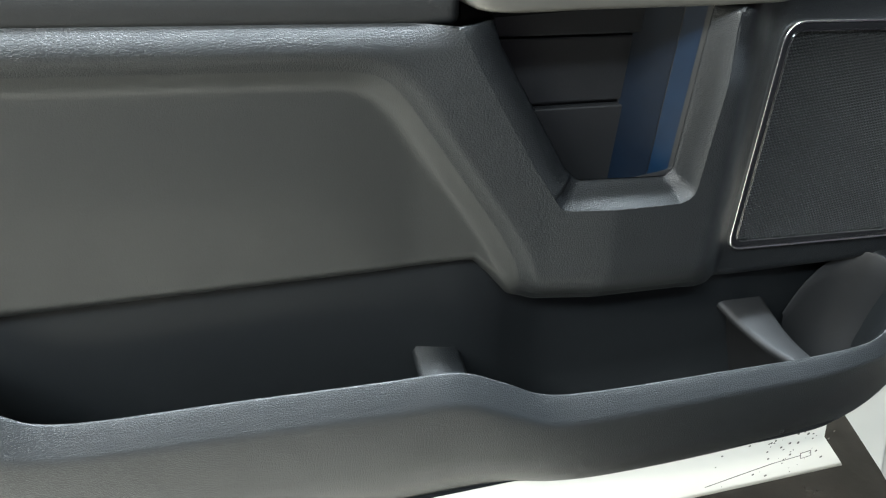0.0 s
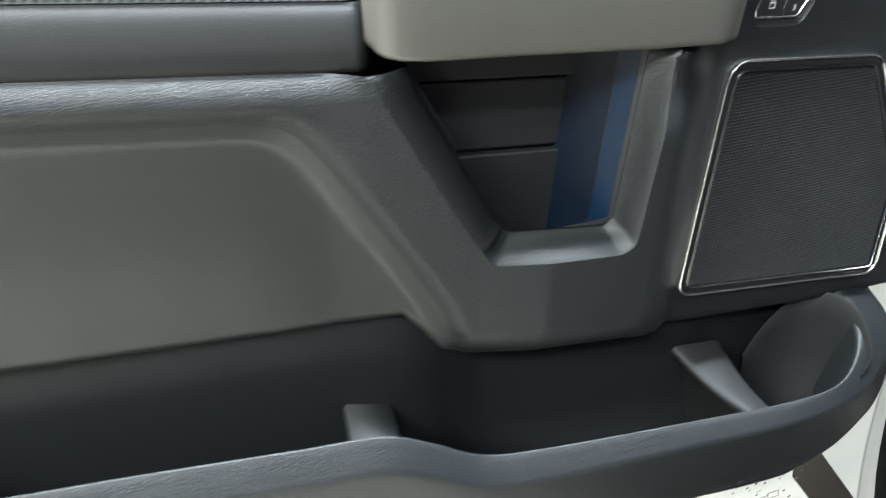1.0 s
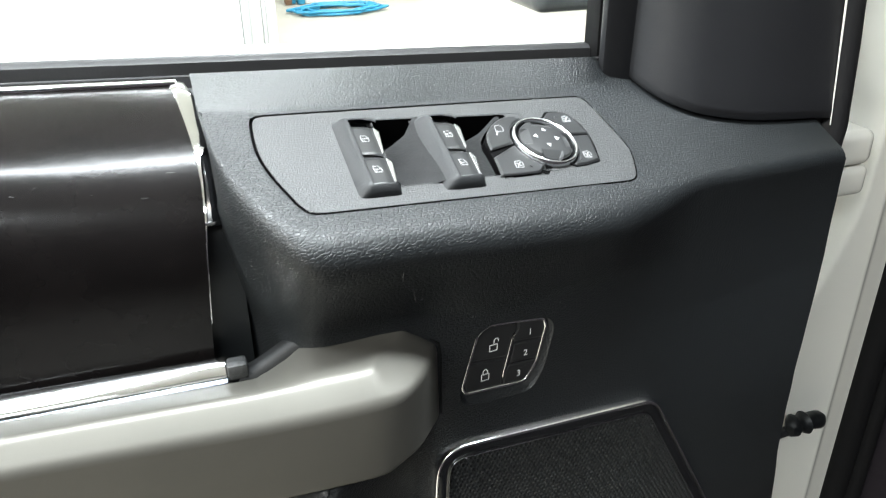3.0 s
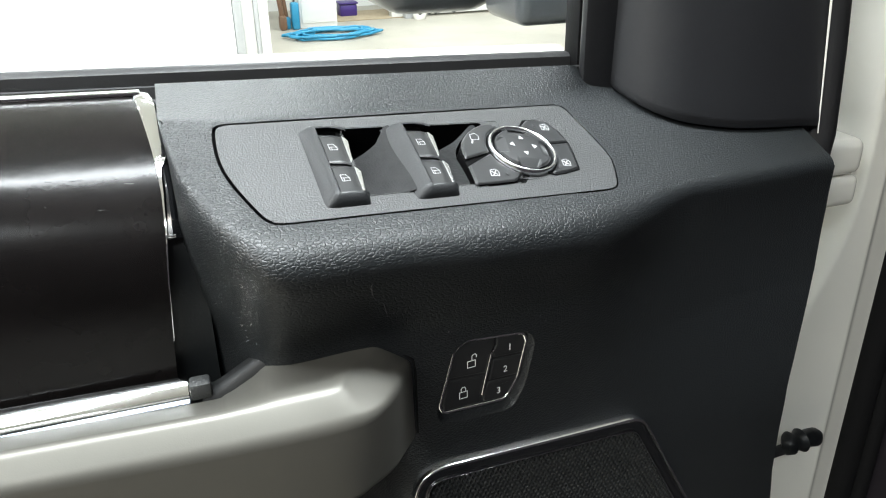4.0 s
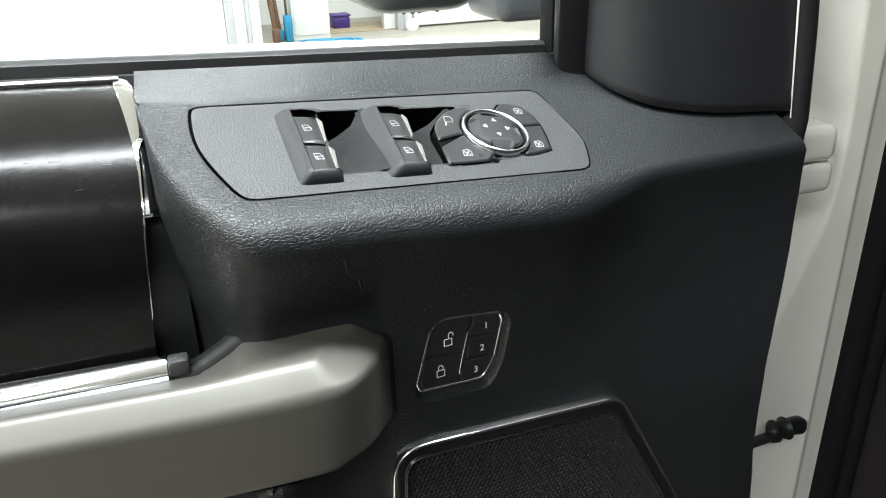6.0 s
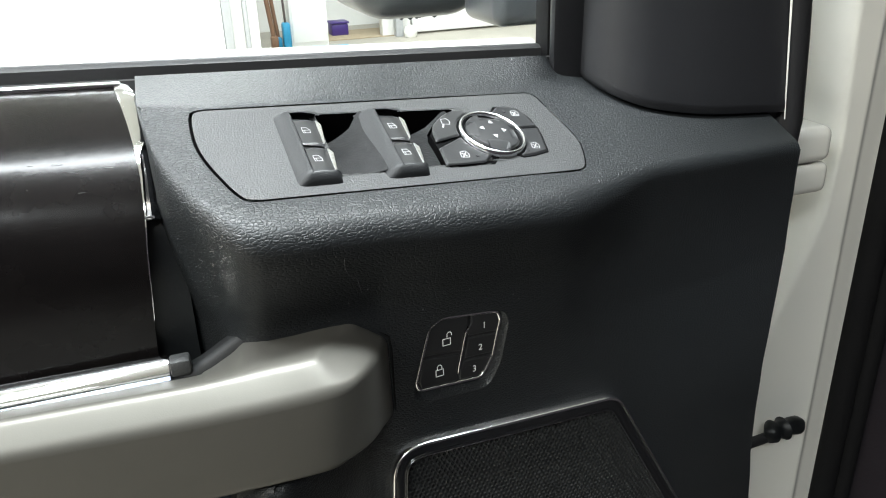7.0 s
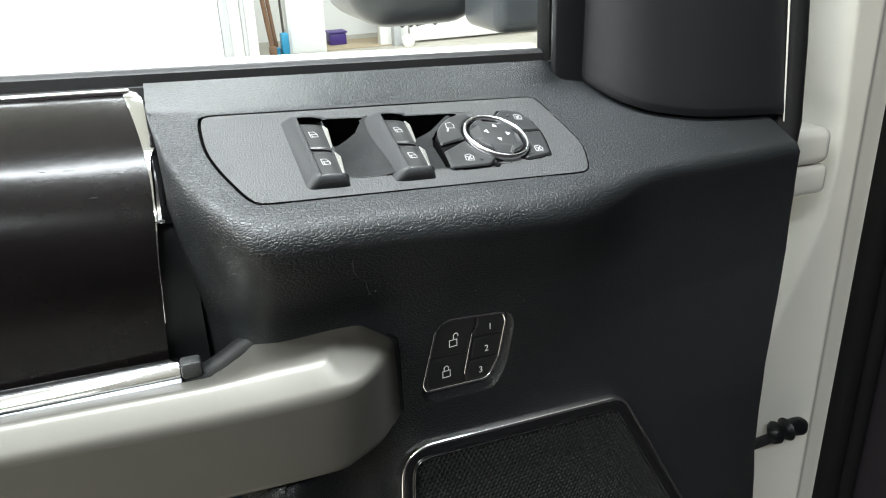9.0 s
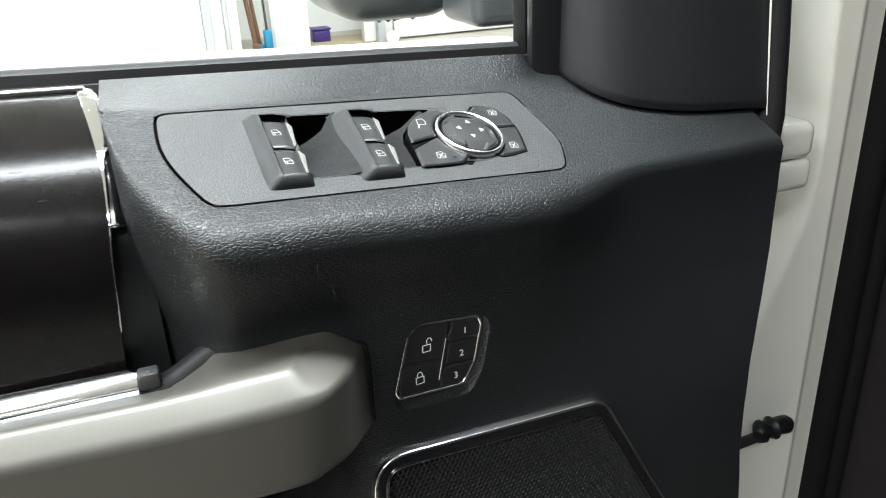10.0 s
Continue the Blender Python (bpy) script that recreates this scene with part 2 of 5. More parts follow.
def slab(pts, m, low, high, mat, bevel=0.0008, dome=0.0):
    """A plate of that outline in the plane of m, from low to high, with a rounded upper edge."""
    pts = [Vector(p) for p in pts]
    if sum(pts[i - 1].x * pts[i].y - pts[i].x * pts[i - 1].y for i in range(len(pts))) < 0:
        pts = pts[::-1]
    n = len(pts)
    rings = [(pts, low), (pts, high - bevel), (inset(pts, bevel * 0.3), high - bevel * 0.3), (inset(pts, bevel), high)]
    if dome:
        rings.append((inset(pts, bevel + dome * 3), high + dome * 0.6))
    verts = [m @ Vector((p.x, p.y, h)) for ring, h in rings for p in ring]
    faces = [(k * n + i, k * n + (i + 1) % n, (k + 1) * n + (i + 1) % n, (k + 1) * n + i) for k in range(len(rings) - 1) for i in range(n)]
    faces.append(tuple((len(rings) - 1) * n + i for i in range(n)))
    faces.append(tuple(range(n))[::-1])
    return mesh_of("slab", verts, faces, mat, angle=18)


def ring(outer, inner, m, low, high, mat, bevel=0.001, drop=0.0):
    """A raised frame between two outlines with as many points each."""
    outer, inner = [Vector(p) for p in outer], [Vector(p) for p in inner]
    n = len(outer)
    mid = [(a * 0.62 + b * 0.38) for a, b in zip(outer, inner)]
    mid2 = [(a * 0.38 + b * 0.62) for a, b in zip(outer, inner)]
    rings = [(outer, low), (outer, high - bevel), (mid, high), (mid2, high), (inner, high - bevel), (inner, low - drop)]
    verts = [m @ Vector((p.x, p.y, h)) for r_, h in rings for p in r_]
    faces = [(k * n + i, k * n + (i + 1) % n, (k + 1) * n + (i + 1) % n, (k + 1) * n + i) for k in range(len(rings) - 1) for i in range(n)]
    return mesh_of("ring", verts, faces, mat, angle=50)


def bars(shapes, m, h, mat):
    """Flat print: closed outlines a hair above the plane of m."""
    verts, faces = [], []
    for pts in shapes:
        faces.append(tuple(range(len(verts), len(verts) + len(pts))))
        verts += [m @ Vector((p[0], p[1], h)) for p in pts]
    return mesh_of("print", verts, faces, mat, smooth=False)


def stroke(a, b, w):
    a, b = Vector(a), Vector(b)
    d = (b - a).normalized()
    nrm = Vector((-d.y, d.x)) * w / 2
    d = d * w / 2
    return [a - d + nrm, a - d - nrm, b + d - nrm, b + d + nrm]


def smoothstep(a, b, v):
    t = np.clip((v - a) / (b - a), 0, 1)
    return t * t * (3 - 2 * t)


def spline(points, n):
    """A smooth line through the points."""
    p = np.asarray(points, float)
    q = np.vstack([2 * p[0] - p[1], p, 2 * p[-1] - p[-2]])
    out = []
    for s in np.linspace(0, len(p) - 1 - 1e-9, n):
        k, t = int(s), s - int(s)
        a, b, c, d = q[k:k + 4]
        out.append(0.5 * (2 * b + (c - a) * t + (2 * a - 5 * b + 4 * c - d) * t * t + (3 * b - a - 3 * c + d) * t ** 3))
    return np.array(out)


# ---- garage ----
def room():
    def slab_ob(name, lo, hi, mat, label, category):
        ob = part(name, block(lo, hi, mat), None)
        return tagged(ob, label, category, kind="structure")
    slab_ob("floor", (-7, -6, -0.1), (9, 10.0, 0.0), FLOOR_MAT, "tan stained concrete garage floor", "floor")
    slab_ob("wall_north", (-7, 9.6, 0), (9, 9.75, CEIL), WALL_MAT, "white painted far garage wall", "wall")
    slab_ob("wall_south", (-7, -6.15, 0), (9, -6, CEIL), DULL_WALL, "unseen garage wall, grey to cut bounced light", "wall")
    slab_ob("wall_west", (-7.15, -6, 0), (-7, 9.75, CEIL), DULL_WALL, "unseen garage side wall, grey to cut bounced light", "wall")
    slab_ob("wall_east", (9, -6, 0), (9.15, 9.75, CEIL), DULL_WALL, "unseen garage side wall, grey to cut bounced light", "wall")
    slab_ob("ceiling", (-7.15, -6.15, CEIL), (9.15, 9.75, CEIL + 0.1), CEIL_MAT, "white garage ceiling", "ceiling")


room()


def lamp_fixture():
    lamp = thing("ceiling_light", (0, 0, 0), "white lit tube light fixed under the garage ceiling", "ceiling light", "garage ceiling lights")
    part("housing", block((-1.25, -0.1, -0.07), (1.25, 0.1, 0.0), WHITE_PAINT, 0.01), lamp)
    for dy in (-0.045, 0.045):
        part("tube", tube([(-1.2, dy, -0.09), (1.2, dy, -0.09)], 0.016, TUBE), lamp, "glowing white tube")
    return lamp


first = lamp_fixture()
first.location = (*LAMPS[0], CEIL)
# The added fill lamp gets the same fixture as the others.
for lx, ly in LAMPS[1:]:
    copy_thing(first, Matrix.Translation((lx, ly, CEIL)))

# ---- door trim ----


def top_z(x, y):
    return 1.0592 - 0.18486 * x + 0.40571 * y


def sill_z(x):
    return 1.2465 - 0.0425 * x


EX, EY, EN = Vector((0.9783, 0.1756, -0.1096)).normalized(), Vector((-0.1198, 0.9121, 0.3922)), Vector((0.1688, -0.3706, 0.9133))
EY = (EY - EX * EY.dot(EX)).normalized()
EN = EX.cross(EY)
MB = Matrix(((EX.x, EY.x, EN.x, 0.4109), (EX.y, EY.y, EN.y, 0.5428), (EX.z, EY.z, EN.z, 1.2035), (0, 0, 0, 1)))


def mm(*pts):
    return [(x / 1000, y / 1000) for x, y in pts]


PLATE_LINE = mm((-79, -30), (106, -30), (118.5, -6), (114, 43), (-86, 37), (-91, 9), (-88.5, -6))
PLATE = convex(PLATE_LINE, 0.0022)
EDGE_Z = [0.78, 0.80, 0.85, 0.90, 0.95, 0.985, 1.02, 1.05, 1.093, 1.13, 1.165]
EDGE_X = [0.661, 0.667, 0.668, 0.666, 0.661, 0.6615, 0.664, 0.672, 0.6865, 0.6935, 0.6965]
INSERT = [(-0.7, 1.121), (0.090, 1.066), (0.199, 0.885), (0.199, 0.6), (-0.7, 0.6)]
insert_d = convex(INSERT, 0.008)
HOLE_OUT = [(0.122, 1.10), (0.137, 1.062), (0.195, 0.955), (0.208, 0.9355), (0.306, 0.932), (0.315, 0.938), (0.3295, 1.10)]
HOLE_IN = [(0.148, 1.10), (0.160, 1.060), (0.214, 0.962), (0.226, 0.950), (0.298, 0.944), (0.305, 0.950), (0.3160, 1.10)]
hole_d = convex(HOLE_OUT, 0.0016)


# plan of the pod's rear corner: how far it falls back
POD_X = [0.288, 0.2985, 0.3012, 0.3036, 0.3067, 0.3105, 0.3153, 0.3207, 0.3255, 0.3285, 0.3315, 0.3350, 0.3390, 0.3440, 0.3500]
POD_Y = [0.120, 0.0920, 0.0740, 0.0600, 0.0485, 0.0385, 0.0285, 0.0190, 0.0115, 0.0075, 0.0045, 0.0022, 0.0008, 0.0002, 0.0]


def face_y(x, z):
    """How deep the trim's face stands at that place."""
    zf = smoothstep(1.0, 1.16, z)
    plane = 0.500 + 0.12 * (x - 0.38) + 0.055 * (np.clip(z, 0.93, 1.09) - 0.93) + 0.022 * zf * np.clip((x - 0.5) / 0.19, 0, 1)
    # the switch pod leans out over the face
    start = 1.122 + 0.009 * (1 - smoothstep(0.385, 0.43, x))
    ramp = np.clip((z - start) / (1.188 - start), 0, 1.2)
    pod = np.where(ramp < 0.2, ramp * ramp * 2.5, ramp - 0.1) * 1.11 * (1 - smoothstep(0.475, 0.575, x))
    upper = plane - 0.0265 * pod
    upper = upper + np.interp(x, POD_X, POD_Y)
    lower = np.interp(x, [-0.7, 0.1, 0.2, 0.25, 0.7], [0.474, 0.474, 0.466, 0.459, 0.459])
    lower = lower + 0.0085 * smoothstep(1.02, 1.074, z) * smoothstep(0.16, 0.24, x)
    s = smoothstep(0.328, 0.385, x)
    lower = lower * (1 - s) + plane * s
    mixz = smoothstep(1.076, 1.0815, z) * smoothstep(0.262, 0.296, x)
    y = lower * (1 - mixz) + upper * mixz
    deep = 0.35 * smoothstep(0.0, 0.032, -insert_d(x, z)) + 0.65 * np.clip((-insert_d(x, z) - 0.003) / 0.026, 0, 1)
    # the padded insert bulges a little
    y = y + deep * (0.017 - 0.004 * smoothstep(0.03, 0.12, -insert_d(x, z)))
    # the upper edge rolls back under the armrest
    lip = np.clip((z - (1.072 - 0.065 * x)) / 0.02, 0, 1) * (1 - smoothstep(0.10, 0.15, x))
    return y + 0.012 * lip ** 2


def bottom_z(x):
    return np.interp(x, [-0.7, 0.148, 0.162, 0.178, 0.20, 0.33, 0.40, 0.55, 0.70], [0.905, 0.884, 0.868, 0.846, 0.836, 0.829, 0.815, 0.795, 0.784])


def panel_sheet():
    xs = np.concatenate([np.linspace(-0.42, 0.12, 90, endpoint=False), np.linspace(0.12, 0.30, 64, endpoint=False), np.linspace(0.30, 0.352, 44, endpoint=False), np.linspace(0.352, 0.40, 18, endpoint=False), np.linspace(0.40, 0.70, 75)])
    cols = []
    for x in xs:
        prof = []
        r = 0.005 + 0.009 * (1 - smoothstep(0.49, 0.57, x))
        zc = 1.17
        for _ in range(8):
            yc = float(face_y(np.array(x), np.array(zc)))
            zc = top_z(x, yc)
        back_y = float(np.interp(x, [0.28, 0.33, 0.52, 0.556, 0.582, 0.612, 0.71], [0.56, 0.565, 0.612, 0.625, 0.596, 0.592, 0.603]))
        w = float(smoothstep(0.535, 0.556, x))
        end = (0.628 + 0.012 * w, sill_z(x) * (1 - w) + top_z(x, 0.64) * w)
        # from the sill forwards over the flat top
        for t in np.linspace(0, 1, 12):
            a = (end[0], end[1])
            b = (back_y, top_z(x, back_y))
            w = t
            prof.append((a[0] + (b[0] - a[0]) * w, a[1] + (b[1] - a[1]) * w))
        s0 = r * 1.35
        uy = 1 / math.hypot(1, 0.40571)
        ty, tz = yc + s0 * uy, zc + s0 * uy * 0.40571
        for t in np.linspace(0, 1, 14)[1:]:
            y = back_y + (ty - back_y) * t
            prof.append((y, top_z(x, y)))
        z1 = zc - s0
        y1 = float(face_y(np.array(x), np.array(z1)))
        for t in np.linspace(0, 1, 12)[1:]:
            prof.append(((1 - t) ** 2 * ty + 2 * t * (1 - t) * yc + t * t * y1, (1 - t) ** 2 * tz + 2 * t * (1 - t) * zc + t * t * z1))
        zb = float(bottom_z(x))
        for t in np.linspace(0, 1, 110)[1:]:
            z = z1 + (zb + 0.008 - z1) * t
            roll = max(0.0, 1 - (z - zb - 0.008) / 0.034) ** 2 * 0.020 * float(smoothstep(0.165, 0.20, x)) * (1 - float(smoothstep(0.33, 0.37, x)))
            prof.append((float(face_y(np.array(x), np.array(z))) + roll, z))
        yb, zz = prof[-1]
        for k in range(1, 6):
            w = k / 5 * math.pi / 2
            prof.append((yb + 0.022 * (1 - math.cos(w)) + 0.004 * k / 5, zz - 0.015 * math.sin(w)))
        prof.append((yb + 0.06, zz - 0.013))
        cols.append([(x, y, z) for y, z in prof])
    return np.array(cols)


door = thing("vehicle_door", (0.15, 0.60, 0.43), "open white vehicle door with black moulded inner trim", "door")
SHEETP = panel_sheet()
X, Y, Z = SHEETP[..., 0], SHEETP[..., 1], SHEETP[..., 2]
FRONT = np.interp(Z, EDGE_Z, EDGE_X)
cut_upper_left = np.minimum(np.interp(Z, [1.10, 1.141, 1.175, 1.20, 1.22, 1.24], [0.2955, 0.2980, 0.3005, 0.3025, 0.3018, 0.2985]) - X, Z - (1.088 - 0.065 * X))
ins = insert_d(X, Z)
SPEAKER = [(0.0010, 0.8522), (0.2235, 0.8195), (0.2312, 0.8280), (0.2262, 0.9210), (0.1610, 1.0392), (0.0137, 1.0538)]
SPEAKER_LINE = round_poly(SPEAKER, [0.018, 0.014, 0.014, 0.012, 0.020, 0.020], 8)
speaker_d = convex([(0.38 + 0.993 * p.x, p.y) for p in SPEAKER_LINE], 0.0001)
LOCK_LINE = round_poly([(0.0470, 1.1190), (0.0808, 1.1146), (0.0826, 1.1085), (0.0778, 1.0870), (0.0708, 1.0752), (0.0330, 1.0782), (0.0308, 1.0835), (0.0400, 1.1160)], [0.006, 0.005, 0.004, 0.01, 0.007, 0.005, 0.004, 0.008], 5)


def lock_rim(line):
    """Where the recess round the lock buttons meets the trim: wide below and in front, narrow above."""
    return [p + Vector((0.0016, -0.0026)) for p in inset(line, -0.0030)]


lock_d = convex([tuple(p) for p in lock_rim(LOCK_LINE)[::2]], 0.0001)((X - 0.38) / 0.993, Z)
D = np.maximum.reduce([-np.where(Z > 1.0, lock_d, 1.0), cut_upper_left, -hole_d(X, Z), X - FRONT, -(speaker_d(X, Z) + 0.0010)])
MB_BACK = MB.inverted()
LOCAL = np.array([[MB_BACK @ Vector(p) for p in col] for col in SHEETP])
under = np.maximum(PLATE(LOCAL[..., 0], LOCAL[..., 1]) - 0.0008, np.abs(LOCAL[..., 2]) - 0.004)
D = np.maximum(D, -under)
part("trim_panel", grid(SHEETP, GRAIN, np.maximum(D, -(ins + 0.0142))), door, "black grained plastic trim panel")
part("padded_insert", grid(SHEETP, PAD, np.maximum(D, ins + 0.0142)), door, "dark grey padded vinyl insert")
# front edge return of the trim
edge = []
for z in np.linspace(0.787, 1.158, 40):
    x = float(np.interp(z, EDGE_Z, EDGE_X))
    y = float(face_y(np.array(x), np.array(z)))
    edge.append([(x, y, z), (x + 0.002, y + 0.002, z), (x + 0.003, y + 0.010, z), (x + 0.002, y + 0.06, z)])
part("trim_edge", grid(edge, GRAIN, flip=True), door)


# pull pocket behind the handle
def hole_cavity():
    n = 8
    out = inset(round_poly(HOLE_OUT, [0.002, 0.012, 0.010, 0.010, 0.010, 0.010, 0.002], n), -0.0016)
    inn = round_poly(HOLE_IN, [0.002, 0.012, 0.006, 0.006, 0.006, 0.006, 0.002], n)
    out, inn = [[p.lerp(q, k / 6) for p, q in zip(c, c[1:]) for k in range(6)] for c in (out, inn)]
    rim = []
    for a, b in zip(out, inn):
        a, b = Vector((a.x, min(a.y, 1.0795))), Vector((b.x, min(b.y, 1.0795)))
        ya = float(face_y(np.array(a.x), np.array(min(a.y, 1.074))))
        col = []
        for t in np.linspace(0, 1, 13):
            s = t * t * (3 - 2 * t)
            if a.x < 0.2 and a.y > 0.945:
                s = t ** 3 - 0.5 * (t - t * t) * (1 - t)
            col.append((a.x + (b.x - a.x) * t, ya + 0.0003 + (0.482 - ya) * (0.35 * t + 0.65 * s), a.y + (b.y - a.y) * t))
        col.append((b.x + 0.0012, 0.4845, b.y - 0.0008))
        rim.append(col)
    part("pocket_rim", grid(rim, GRAIN), door, "black grained rim of the pull pocket")
    wall = []
    for b in inn:
        dx = -0.036 if b.x > 0.26 else 0.006
        wall.append([(b.x + 0.001 + dx * t, 0.484 + 0.044 * t, b.y - (0.03 * t if b.y < 1.0 else 0.0)) for t in np.linspace(0, 1, 6)])
    part("pocket_wall", grid(wall, DEEP), door)
    # Side wall split in two so the glow fades inwards by colour alone.
    for t0, t1, mat, lab in ((0.0, 0.30, BLUE_GLOW, "front edge of the pull pocket's side, coloured with a blue glow"), (0.318, 1.0, BLUE_DARK, "inner side wall of the pull pocket, glow faded out in its colour")):
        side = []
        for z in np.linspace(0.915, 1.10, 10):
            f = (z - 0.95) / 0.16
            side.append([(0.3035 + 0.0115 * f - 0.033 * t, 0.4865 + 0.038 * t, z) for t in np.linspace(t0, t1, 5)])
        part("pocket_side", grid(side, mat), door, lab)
    m = Matrix(((1, 0, 0, 0), (0, 0, -1, 0.524), (0, 1, 0, 0), (0, 0, 0, 1)))
    part("pocket_back", slab([(0.12, 1.0005), (0.283, 0.9935), (0.291, 1.0450), (0.12, 1.0535)], m, -0.004, 0.0, DEEP, 0.002), door)
    part("pocket_back", slab([(0.15, 0.89), (0.280, 0.89), (0.281, 0.9905), (0.15, 0.9965)], m, -0.004, 0.002, DEEP, 0.002), door)
    part("pocket_back", slab([(0.10, 1.0565), (0.300, 1.0470), (0.300, 1.104), (0.10, 1.104)], m, -0.004, 0.004, DEEP, 0.002), door)
    part("pocket_backing", block((0.08, 0.5295, 0.87), (0.33, 0.534, 1.106), RUBBER), door)


hole_cavity()

# ---- map pocket ----
LIP = [(-0.40, 0.462, 0.93), (-0.29, 0.458, 0.915), (-0.235, 0.450, 0.875), (-0.205, 0.446, 0.843), (-0.165, 0.445, 0.825), (-0.05, 0.445, 0.819), (0.060, 0.445, 0.813), (0.122, 0.445, 0.8095), (0.160, 0.445, 0.791),
       (0.198, 0.445, 0.768), (0.25, 0.445, 0.7595), (0.38, 0.445, 0.7545), (0.48, 0.446, 0.7515), (0.535, 0.450, 0.7565), (0.563, 0.468, 0.775), (0.5735, 0.492, 0.790), (0.576, 0.530, 0.800)]
CREASE = [(-0.40, 0.440, 0.90), (-0.30, 0.436, 0.87), (-0.25, 0.432, 0.836), (-0.215, 0.430, 0.812), (-0.165, 0.430, 0.801), (-0.05, 0.430, 0.794), (0.060, 0.430, 0.788), (0.122, 0.430, 0.785), (0.165, 0.430, 0.763),
          (0.205, 0.430, 0.742), (0.255, 0.430, 0.738), (0.38, 0.431, 0.738), (0.48, 0.433, 0.738), (0.555, 0.443, 0.743), (0.600, 0.466, 0.762), (0.618, 0.496, 0.783), (0.624, 0.536, 0.792)]
BELLY = [(-0.40, 0.440, 0.78), (-0.30, 0.438, 0.765), (-0.25, 0.436, 0.75), (-0.215, 0.435, 0.74), (-0.165, 0.434, 0.733), (-0.05, 0.434, 0.727), (0.060, 0.434, 0.722), (0.122, 0.434, 0.718), (0.165, 0.434, 0.705),
         (0.215, 0.434, 0.692), (0.26, 0.434, 0.689), (0.38, 0.435, 0.688), (0.49, 0.439, 0.688), (0.578, 0.453, 0.694), (0.628, 0.482, 0.712), (0.649, 0.515, 0.730), (0.655, 0.552, 0.740)]
FOOT = [(-0.40, 0.466, 0.668), (-0.30, 0.464, 0.662), (-0.25, 0.463, 0.659), (-0.215, 0.462, 0.657), (-0.165, 0.461, 0.655), (-0.05, 0.460, 0.652), (0.060, 0.460, 0.650), (0.140, 0.460, 0.648), (0.185, 0.460, 0.643),
        (0.225, 0.460, 0.632), (0.28, 0.460, 0.625), (0.38, 0.460, 0.6235), (0.495, 0.464, 0.6245), (0.562, 0.474, 0.624), (0.595, 0.500, 0.645), (0.612, 0.530, 0.668), (0.616, 0.570, 0.685)]
INNER = [(x - (0.012 if x > 0.55 else 0), min(y + 0.010, 0.53), z - 0.12) for x, y, z in LIP]


